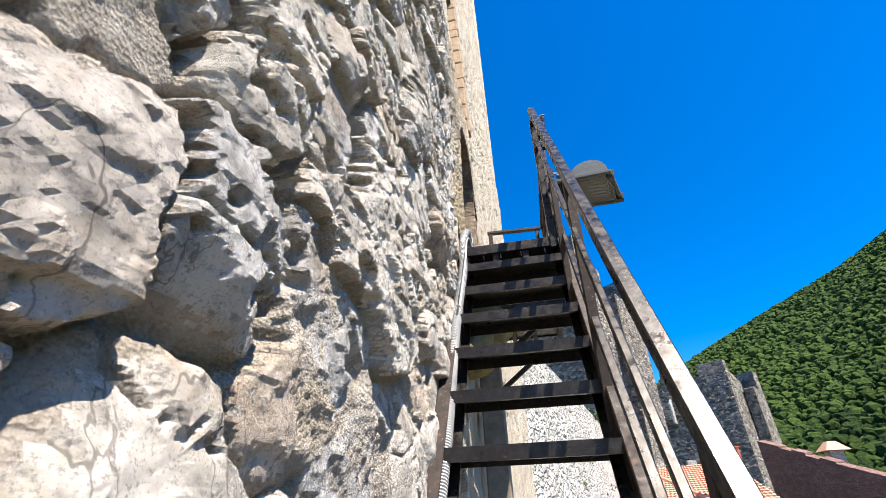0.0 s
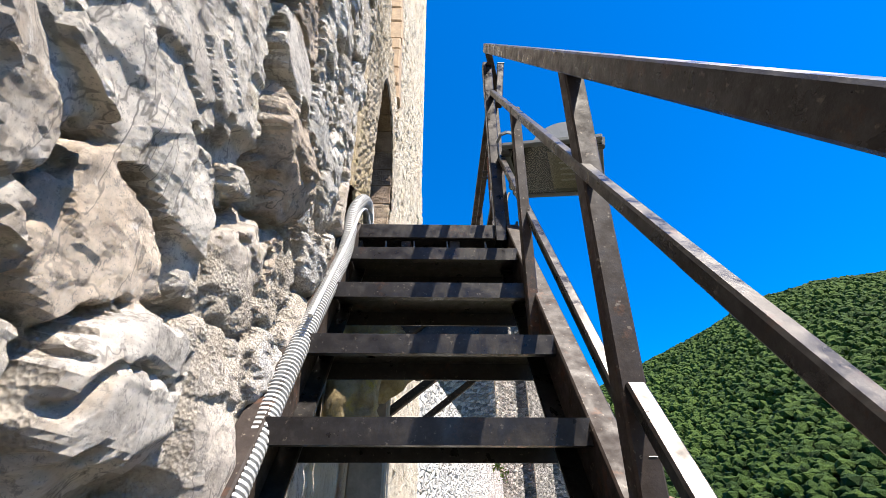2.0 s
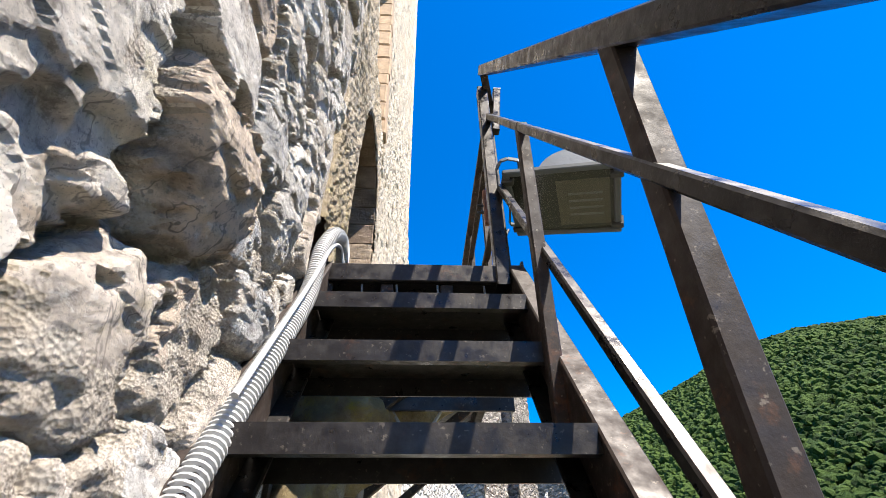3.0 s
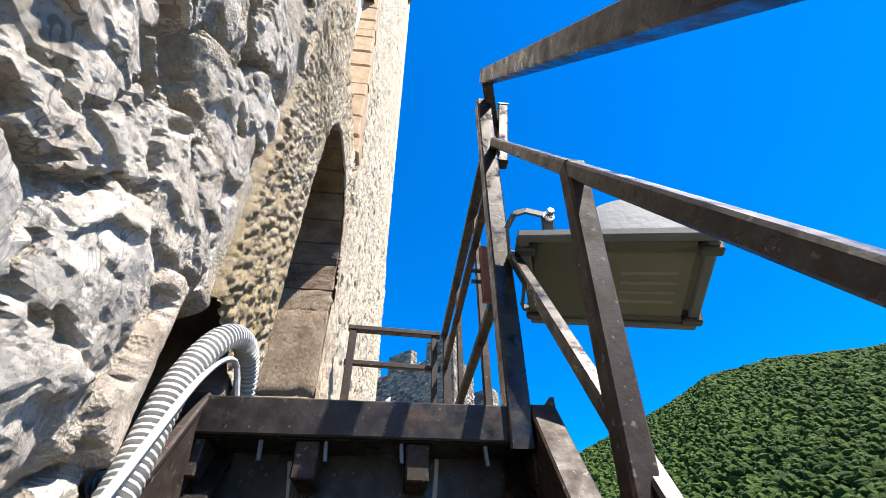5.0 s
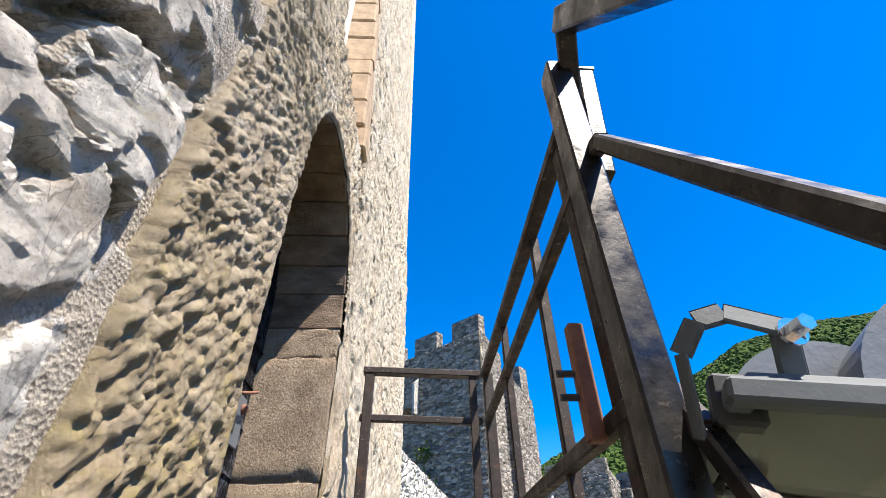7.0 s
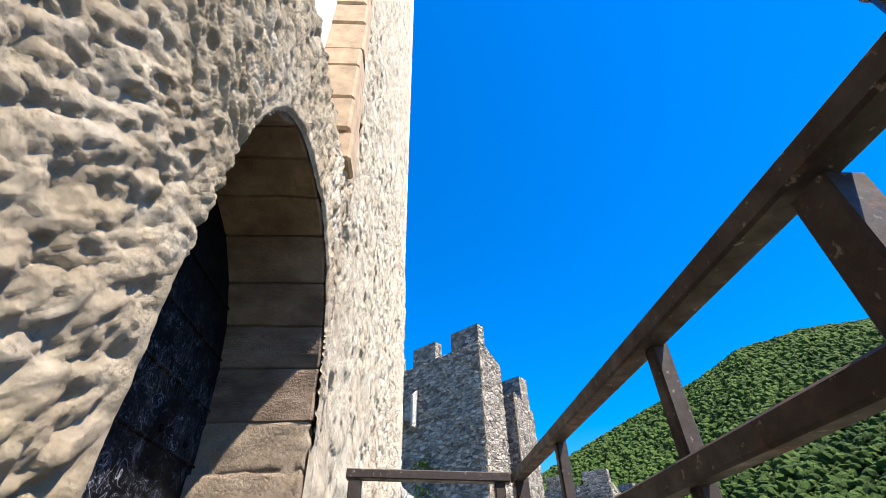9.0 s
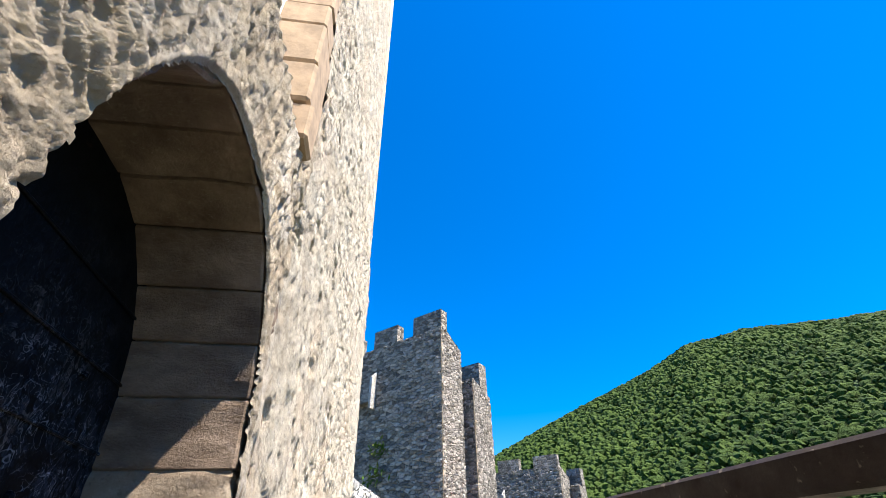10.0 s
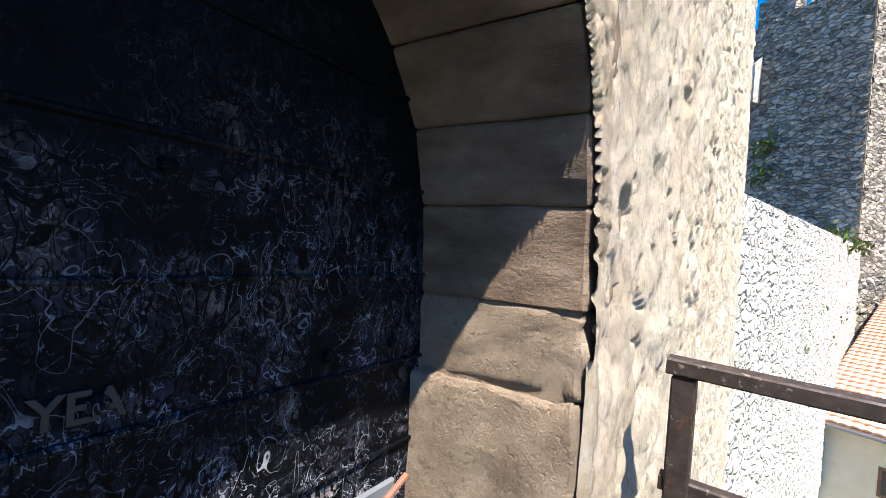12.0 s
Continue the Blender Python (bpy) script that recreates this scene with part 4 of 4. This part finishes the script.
# ---- corrugated conduit ----
hose = thing("corrugated_conduit", "white grey corrugated hose beside the stair stringer", "conduit")
pts = [(0.05 + 0.004 * math.sin(k * 1.3), -0.04 - 0.135 * k, -0.03 - 0.2055 * k) for k in range(14, 0, -1)]
pts += [(0.045, -0.10, -0.03), (0.06, -0.04, 0.085), (0.065, 0.05, 0.135), (0.06, 0.14, 0.12), (0.04, 0.2, 0.05), (-0.05, 0.22, -0.06), (-0.2, 0.23, -0.1)]
part("hose", tube(pts, 0.0245, 14, 0.007, 0.0115), HOSE, hose)
part("thin_wire", tube([(0.07, -0.5, -0.62), (0.075, -0.25, -0.25), (0.07, -0.08, 0.0), (0.075, 0.02, 0.075), (0.085, 0.06, 0.02)], 0.006, 8), HOSE, hose, "thin white cable")
wire = thing("loose_cable", "loose white cable hanging under the platform", "cable")
part("wire", tube([(0.2, 0.1, -0.08), (0.24, 0.12, -0.35), (0.33, 0.14, -0.5), (0.42, 0.12, -0.42), (0.46, 0.1, -0.2), (0.47, 0.1, -0.07)], 0.005, 6), HOSE, wire)

# ---- ground and the courtyard ----
GROUND = -9.5
bm = bmesh.new()
bmesh.ops.create_grid(bm, x_segments=8, y_segments=8, size=3000, matrix=pose(0, 0, GROUND))
gr = part("ground", bm, GRASS)
tagged(gr, "grassy courtyard and valley floor", "ground", kind="structure")

# ---- towers ----
EYE = Vector((0.289, 0.426, 1.147))
Q = 1.15


def at(x, y):
    return (EYE.x + (x - EYE.x) * Q, EYE.y + (y - EYE.y) * Q)


def zt(z):
    return EYE.z + (z - EYE.z) * Q


def merlons(parent, p, q, z0, z1, spans, thick, mat):
    """Merlons along the wall line p-q at the given spans (0..1)."""
    p, q = Vector(p), Vector(q)
    d = (q - p).normalized()
    n = Vector((-d.y, d.x))
    if n.y < 0:
        n = -n
    for a, b in spans:
        u, v = p.lerp(q, a), p.lerp(q, b)
        part("merlon", prism([u, v, v + n * thick, u + n * thick], z0, z1), mat, parent)


def rubble_face(name, p, q, z0, za, zb, size, relief, step, material, parent, seed):
    """Uneven stones over the wall face from p to q, its top running from za to zb; the face looks to the right of p-q."""
    p, q = Vector(p), Vector(q)
    d = (q - p).normalized()
    n = Vector((d.y, -d.x))
    length = (q - p).length
    ns, nt = int(length / step) + 1, int((max(za, zb) - z0) / step) + 1
    S, T = np.meshgrid(np.linspace(0, 1, ns), np.linspace(0, 1, nt), indexing="ij")
    A, Z = S * length, z0 + (za + (zb - za) * S - z0) * T
    wa, wz = A + 0.3 * size * fbm(A / size, Z / size, seed, 2), Z + 0.3 * size * fbm(A / size, Z / size, seed + 1, 2)
    gap, who = joints(wa, wz * 1.5, size, seed + 2)
    H = 0.02 + relief * (ramp01(gap, 0.02, 0.25) * (0.5 + 0.8 * who) + 0.5 * facets(A, Z, size * 0.4, seed + 5))
    vs = np.stack([p.x + d.x * A + n.x * H, p.y + d.y * A + n.y * H, Z], -1).reshape(-1, 3)
    I, K = (g.ravel() for g in np.meshgrid(np.arange(ns - 1), np.arange(nt - 1), indexing="ij"))
    fs = np.stack([I * nt + K, (I + 1) * nt + K, (I + 1) * nt + K + 1, I * nt + K + 1], -1)
    o = part(name, (vs.tolist(), fs.tolist()), material, parent, "uneven rubble stones in pale mortar")
    o["kind"] = "stuff"


def tower(name, label, corner, u, v, front, flank, top, crenel, thick, s=1.0):
    """A gorge tower: shaded front, sunlit flank, merlons, machicolation box and a low doorway."""
    t = thing(name, label, "tower", "castle towers")
    c = Vector(corner)
    u, v = Vector(u).normalized(), Vector(v).normalized()
    a = c + u * front
    plan = [c, a, a + v * thick, c + v * thick]
    part("front_wall", prism(plan, GROUND, crenel), TOWER, t)
    part("flank_wall", prism([c + v * thick, c - u * 0.0 + v * flank, c + u * thick + v * flank, c + u * thick + v * thick], GROUND, [crenel + 0.15 * s, top - 2.3 * s, top - 2.3 * s, crenel + 0.15 * s]), TOWER, t)
    rubble_face("front_facing", a, c, -1.0, crenel, crenel, 0.55 * s, 0.09, 0.13 * s, TOWER, t, 201)
    rubble_face("flank_facing", c, c + v * flank, -1.0, crenel + 0.1 * s, top - 2.3 * s, 0.5 * s, 0.08, 0.13 * s, TOWER, t, 211)
    merlons(t, c, a, crenel - 0.05, top, [(0.0, 0.26), (0.42, 0.66), (0.82, 1.0)], thick * 0.75, TOWER)
    rng = np.random.RandomState(5)
    z = GROUND + 4
    while z < crenel - 0.2:
        h = rng.uniform(0.22, 0.4) * s
        e = rng.uniform(0.01, 0.05) * s
        l = rng.uniform(0.25, 0.6) * s
        o = c - v * e * 0.6 - u * e
        part("quoin", prism([o, o + u * l, o + u * l + v * l * 0.9, o + v * l * 0.9], z, z + h - 0.03), QUOIN, t)
        z += h
    bx = c + u * (front * 0.60)
    out = -v * 0.75 * s
    zb = crenel - 5.3 * s
    part("box_side", prism([bx, bx + out, bx + out + u * 0.25 * s, bx + u * 0.25 * s], zb, [zb + 3.2 * s, zb + 2.5 * s, zb + 2.5 * s, zb + 3.2 * s]), CURTAIN, t, "pale stone cheek of the projecting box")
    part("box_front", prism([bx + out + u * 0.25 * s, bx + out + u * 1.7 * s, bx + u * 1.7 * s, bx + u * 0.25 * s], zb + 0.5 * s, zb + 2.5 * s), TOWER, t)
    d = c + u * (front * 0.33)
    part("doorway", prism([d - v * 0.02, d + u * 1.1 * s - v * 0.02, d + u * 1.1 * s + v * 0.05, d + v * 0.05], crenel - 13.6 * s, [crenel - 11.2 * s, crenel - 11.8 * s, crenel - 11.8 * s, crenel - 11.2 * s]), DARK, t, "dark broken doorway")
    return t


# near-black colour paints the shade inside the towers' doorways on a flat slab
DARK = plain("deep_shade_rubble", (0.05, 0.045, 0.04), 0.95)
QUOIN = plain("ochre_quoin", (0.36, 0.29, 0.20), 0.9, 0, 0.4, 5)
U1, V1 = (-0.72, 0.69), (0.547, 0.837)
t1 = tower("castle_tower", "tall grey rubble castle tower with merlons and projecting box", at(4.886, 33.39), U1, V1, 13.0, 4.4, zt(19.65), zt(17.95), 1.3, 1.17)


def open_flank(label, low, up, z_low, z_up):
    """The free-standing flank of a gorge tower: a long lit wall and a higher block behind."""
    t = thing("castle_tower", label, "tower", "castle towers")
    part("lower_wall", prism(low, GROUND, z_low), TOWER, t)
    part("upper_wall", prism(up, GROUND, z_up), TOWER, t)
    a, b = Vector(low[0]), Vector(low[1])
    rubble_face("front_facing", a, b, -1.0, z_low, z_low, 0.5, 0.08, 0.13, TOWER, t, 221)
    rubble_face("flank_facing", b, low[2], -1.0, z_low, z_low, 0.5, 0.08, 0.13, TOWER, t, 231)
    rng = np.random.RandomState(7)
    z = GROUND + 4
    while z < z_low - 0.3:
        h = rng.uniform(0.25, 0.45)
        e = rng.uniform(0.02, 0.06)
        u = (a - b).normalized()
        v = (Vector(low[2]) - b).normalized()
        o = b - u * e - v * e
        l = rng.uniform(0.3, 0.7)
        part("quoin", prism([o, o + v * l, o + v * l + u * l, o + u * l], z, z + h - 0.04), QUOIN, t)
        z += h


open_flank("narrow rubble flank of an open castle tower", [(8.39, 44.02), (9.3, 43.15), (12.3, 48.9), (11.3, 49.7)], [(9.5, 50.5), (11.3, 48.75), (12.35, 49.9), (10.5, 51.6)], 17.45, 21.5)
tagged(tower("castle_tower", "distant grey castle tower with merlons", at(22.77, 58.74), (-0.80, 0.60), (0.6, 0.8), 14.0, 4.4, zt(14.03), zt(12.65), 1.3, 1.1))
open_flank("flank of the distant castle tower", [(28.6, 70.3), (29.6, 69.4), (32.1, 73.2), (31.0, 73.8)], [(29.6, 73.6), (31.2, 72.0), (32.1, 73.0), (30.5, 74.6)], 12.3, 15.0)

# curtain wall from the keep to the tower, its top falling towards the tower
curtain = tagged(new("wall_curtain"), "bright sunlit curtain wall of white rubble stone", "wall", kind="structure")
ca, cb = Vector((-0.25, 7.2)), Vector(at(4.886, 33.39)) + Vector((0.12, 0.0))
dn = (cb - ca).normalized()
nn = Vector((-dn.y, dn.x))
part("wall_body", prism([ca, cb, cb + nn * 1.2, ca + nn * 1.2], GROUND, [2.33, 3.12, 3.12, 2.33]), CURTAIN, curtain)
rubble_face("rubble_facing", ca, cb, -7.0, 2.33, 3.12, 0.30, 0.04, 0.065, CURTAIN, curtain, 241)
far_wall = tagged(new("wall_far"), "far low white wall with crenels", "wall", kind="structure")
fa, fb = Vector(at(16.5, 62)), Vector(at(21.5, 62))
part("wall_body", prism([fa, fb, fb + Vector((0, 1)), fa + Vector((0, 1))], GROUND, zt(2.6)), CURTAIN, far_wall)
merlons(far_wall, fa, fb, zt(2.55), zt(3.3), [(0.0, 0.2), (0.4, 0.6), (0.8, 1.0)], 0.6, CURTAIN)

# ---- the monastery house with its tiled roof ----
house = thing("house", "cream plastered house with orange tiled roof", "house")
E0, E1 = Vector((2.41, 24.18, -4.45)), Vector((12.2, 20.0, -4.45))
R0, R1 = Vector((7.6, 39.93, 0.85)), Vector((13.3, 37.9, 1.08))
bm = bmesh.new()
vs = [bm.verts.new(p) for p in (E0, E1, R1, R0)]
vs2 = [bm.verts.new(p - Vector((0, 0, 0.18))) for p in (E0, E1, R1, R0)]
for i in range(4):
    bm.faces.new((vs[i], vs[(i + 1) % 4], vs2[(i + 1) % 4], vs2[i]))
bm.faces.new(vs)
bm.faces.new(vs2[::-1])
roof = part("roof", bm, TILE, house, "orange clay tile roof")


def tile_piece(w, l):
    """One pan-shaped clay tile, nose towards -y."""
    vs, fs = [], []
    for j, (y, lift) in enumerate(((0, 0.075), (l, 0.0))):
        for i in range(5):
            vs.append((w * i / 4, y, lift + 0.05 * math.sin(math.pi * i / 4)))
    for i in range(5):
        vs.append((w * i / 4, 0, 0.05 * math.sin(math.pi * i / 4) - 0.006))
    for i in range(4):
        fs += [(i, i + 1, i + 6, i + 5), (i + 10, i + 11, i + 1, i)]
    return vs, fs


TW, TL = 0.34, 0.44
tile_mesh = mesh_of("tile", tile_piece(TW * 0.97, TL * 1.1))
tile_mesh.materials.append(TILE)
down = E1 - E0
up0, up1 = R0 - E0, R1 - E1
rows_n, cols_n = int(up0.length / TL), int(down.length / TW)
joined_v, joined_f, count = [], [], 0
base_v, base_f = tile_piece(TW * 0.97, TL * 1.1)
for j in range(rows_n):
    a0, a1 = E0 + up0 * (j / rows_n), E1 + up1 * (j / rows_n)
    across = (a1 - a0) / cols_n
    upward = (up0 / rows_n).normalized()
    side = across.normalized()
    up_n = side.cross(upward).normalized()
    fore = up_n.cross(side)
    for i in range(cols_n):
        o = a0 + across * i + up_n * 0.012
        k = across.length / TW
        mt = Matrix((( side.x * k, fore.x, up_n.x, o.x), (side.y * k, fore.y, up_n.y, o.y), (side.z * k, fore.z, up_n.z, o.z), (0, 0, 0, 1)))
        if i < 20 and j < 15:
            t = new("tile", tile_mesh)
            t.parent = roof
            t.matrix_local = mt
        else:
            n0 = len(joined_v)
            joined_v += [mt @ Vector(p) for p in base_v]
            joined_f += [tuple(n0 + q for q in f) for f in base_f]
hip_to = E0.lerp(E1, 0.99)
for i in range(26):
    a, b = R0.lerp(hip_to, i / 26), R0.lerp(hip_to, (i + 1.12) / 26)
    lift = Vector((0, 0, 0.12))
    part("ridge_tile", tube([a + lift, b + lift * 1.3], 0.13, 8), TILE, roof)
more = part("tiles", (joined_v, joined_f), TILE, roof, "rows of clay tiles")
more["kind"] = "stuff"
ex = (E1 - E0).normalized()
ins = Vector((-ex.y, ex.x, 0))
w0, w1 = E0 + ex * 0.35 + ins * 0.5, E1 - ex * 0.3 + ins * 0.5
part("front_wall", prism([w0.xy, w1.xy, w1.xy + ins.xy * 10, w0.xy + ins.xy * 10], GROUND, E0.z - 0.15), PLASTER, house)
for row, z in enumerate((-6.75, -9.2)):
    for k in range(3):
        c = w0 + ex * (1.8 + 3.6 * k)
        win = part("window", prism([(c - ins * 0.03).xy, (c + ex * 1.35 - ins * 0.03).xy, (c + ex * 1.35 + ins * 0.1).xy, (c + ins * 0.1).xy], z, z + 1.1), WINFRAME, house, "small brown window")
        part("pane", prism([(c + ex * 0.11 - ins * 0.036).xy, (c + ex * 1.24 - ins * 0.036).xy, (c + ex * 1.24 - ins * 0.02).xy, (c + ex * 0.11 - ins * 0.02).xy], z + 0.11, z + 0.99), DARKGLASS, win)
part("gutter", bar(E0 - Vector((0, 0, 0.12)) - ins * 0.05, E1 - Vector((0, 0, 0.12)) - ins * 0.05, 0.1, 0.08, (0, 0, 1)), GALV, house)


def chimney(x, y, z0, z1, w):
    c = thing("chimney", "slim red brick chimney on the tiled roof", "chimney", "chimneys on the roof")
    part("shaft", block(x - w, x + w, y - w, y + w, z0, z1, 0.02), BRICK, c)
    part("cap", block(x - w * 1.15, x + w * 1.15, y - w * 1.15, y + w * 1.15, z1 + 0.002, z1 + 0.07, 0.015), BRICK, c)


chimney(10.4, 31.1, -2.61, 1.33, 0.30)
chimney(11.61, 31.1, -2.61, 1.40, 0.30)
chimney(8.10, 22.96, -5.41, -0.86, 0.28)

# low red ruin wall beside the house
ruin = tagged(new("wall_ruin"), "broken red brown rubble wall falling in steps", "wall", kind="structure")
ra, rb = Vector((18.4, 44.9)), Vector((20.0, 32.0))
steps = 9
for i in range(steps):
    a, b = ra.lerp(rb, i / steps), ra.lerp(rb, (i + 1) / steps + 0.004)
    za, zb = (3.05 + (-0.64 - 3.05) * (i + k) / steps for k in (0, 1))
    j = 0.08 * math.sin(i * 2.7)
    part("course", prism([a, b, b + Vector((0.6, 0.05)), a + Vector((0.6, 0.05))], GROUND, [za + j, zb + j, zb + j + 0.05, za + j + 0.05]), REDWALL, ruin)

cupola = thing("belfry_chimney", "small roofed stone chimney beyond the ruin wall", "chimney")
part("shaft", block(22.6, 23.6, 42.8, 43.8, -6, 1.85, 0.05), CURTAIN, cupola)
part("roof", prism([(22.2, 42.4), (24.0, 42.4), (24.0, 44.2), (22.2, 44.2)], 1.85, 2.55, [(22.8, 43.0), (23.4, 43.0), (23.4, 43.6), (22.8, 43.6)]), TILE, cupola, "orange tile cap")

barn = thing("house", "farther house with orange tiled roof", "house")
part("roof", prism([(26, 42), (52, 30), (57, 42), (31, 54)], -4.4, [-4.2, -4.2, 0.2, 0.2]), TILE, barn)
part("wall", prism([(27, 42.4), (51, 31), (55, 42), (31, 53)], GROUND, -4.42), PLASTER, barn)

# ---- wooded hill ----
AZ = [-70, -20, 0, 8, 14, 20, 25.5, 33, 38, 44, 50, 57, 66, 90, 130]
EL = [2, 3, 5, 9.5, 13.4, 16.0, 18.0, 20.6, 21.8, 22.0, 21.2, 20.0, 17.5, 12, 4]
EL = [e - (2.6 if a < 36 else 1.9) for a, e in zip(AZ, EL)]


def hill_z(az, r):
    ridge = 640 * np.tan(np.radians(np.interp(az, AZ, EL)))
    t = np.clip((r - 90) / 550, 0, 1)
    prof = 0.35 * t + 0.65 * np.sin(t * math.pi / 2) ** 1.6
    lump = 9 * fbm(az * 0.12, r * 0.012, 7, 3) * t
    return GROUND + (ridge - GROUND) * prof + lump


az = np.linspace(-70, 130, 101)
rr = np.linspace(80, 900, 40)
A, R = np.meshgrid(az, rr, indexing="ij")
Zh = hill_z(A, R) - 25 * np.clip((R - 640) / 100, 0, 3)
vs = np.stack([R * np.sin(np.radians(A)), R * np.cos(np.radians(A)), Zh - 1.0], -1).reshape(-1, 3)
I, K = (q.ravel() for q in np.meshgrid(np.arange(100), np.arange(39), indexing="ij"))
hill = part("hill", (vs.tolist(), np.stack([I * 40 + K, (I + 1) * 40 + K, (I + 1) * 40 + K + 1, I * 40 + K + 1], -1).tolist()), HILLSOIL, None, "", True)
tagged(hill, "steep wooded hill behind the castle", "hill", kind="structure")


def clumps(name, centres, radii, material, label, category, seed, flat=0.8, sub=1):
    """Many uneven leafy clumps as one mesh."""
    bm = bmesh.new()
    bmesh.ops.create_icosphere(bm, subdivisions=sub, radius=1)
    bv = np.array([v.co[:] for v in bm.verts])
    bf = np.array([[v.index for v in f.verts] for f in bm.faces])
    bm.free()
    rng = np.random.RandomState(seed)
    n, m = len(centres), len(bv)
    jit = 1 + rng.uniform(-0.34, 0.34, (n, m, 1))
    V = bv[None] * jit * np.asarray(radii)[:, None, None] * np.array([1, 1, flat])
    V = V + np.asarray(centres)[:, None, :]
    F = bf[None] + (np.arange(n) * m)[:, None, None]
    me = bpy.data.meshes.new(name)
    me.from_pydata(V.reshape(-1, 3).tolist(), [], F.reshape(-1, 3).tolist())
    me.materials.append(material)
    ob = new(name, me)
    return tagged(ob, label, category, kind="stuff")


rng = np.random.RandomState(8)
N = 34000
a = rng.uniform(5, 70, N)
r = 100 + 560 * rng.rand(N) ** 0.8
z = hill_z(a, r)
rad = rng.uniform(1.2, 3.0, N) * (0.55 + r / 800)
cent = np.stack([r * np.sin(np.radians(a)), r * np.cos(np.radians(a)), z + rad * 0.45 + rng.uniform(0, 2.0, N)], -1)
clumps("forest", cent, rad, FOREST, "dense green deciduous forest covering the hillside", "forest", 9)

# weeds on the curtain wall and the tower's foot
rng = np.random.RandomState(3)


def weed(x, y, z, s, n=60):
    c = np.array([x, y, z]) + rng.normal(0, 1, (n, 3)) * np.array([s, s, s * 0.8]) * 0.5
    bm = bmesh.new()
    for p in c:
        d = Vector(rng.normal(0, 1, 3)).normalized()
        e = d.cross(Vector((0.3, 0.2, 1))).normalized()
        l = s * rng.uniform(0.15, 0.4)
        q = Vector(p)
        bm.faces.new([bm.verts.new(q - d * l), bm.verts.new(q + e * l * 0.35), bm.verts.new(q + d * l), bm.verts.new(q - e * l * 0.35)])
    w = thing("weed", "tuft of green weeds growing on the old wall", "plant", "weeds on the walls")
    part("leaves", bm, WEED, w)


for t, s in ((0.55, 0.5), (0.68, 0.6), (0.8, 0.55), (0.93, 0.5)):
    p = ca.lerp(cb, t)
    weed(p.x - 0.1, p.y, 2.45 + 0.45 * t, s * 1.3)
for t, z, s in ((0.62, -0.6, 0.3), (0.5, -1.3, 0.3), (0.4, 0.2, 0.22), (0.75, -0.4, 0.35), (0.3, -0.8, 0.25)):
    p = ca.lerp(cb, t) - nn * 0.05
    weed(p.x, p.y, z, s, 40)
q = Vector(at(0.6, 37))
weed(q.x, q.y, zt(9.3), 0.9, 90)
weed(q.x - 0.3, q.y, zt(7.5), 0.9, 90)
q = Vector(at(8.6, 40))
weed(q.x, q.y, zt(10.5), 0.6, 70)
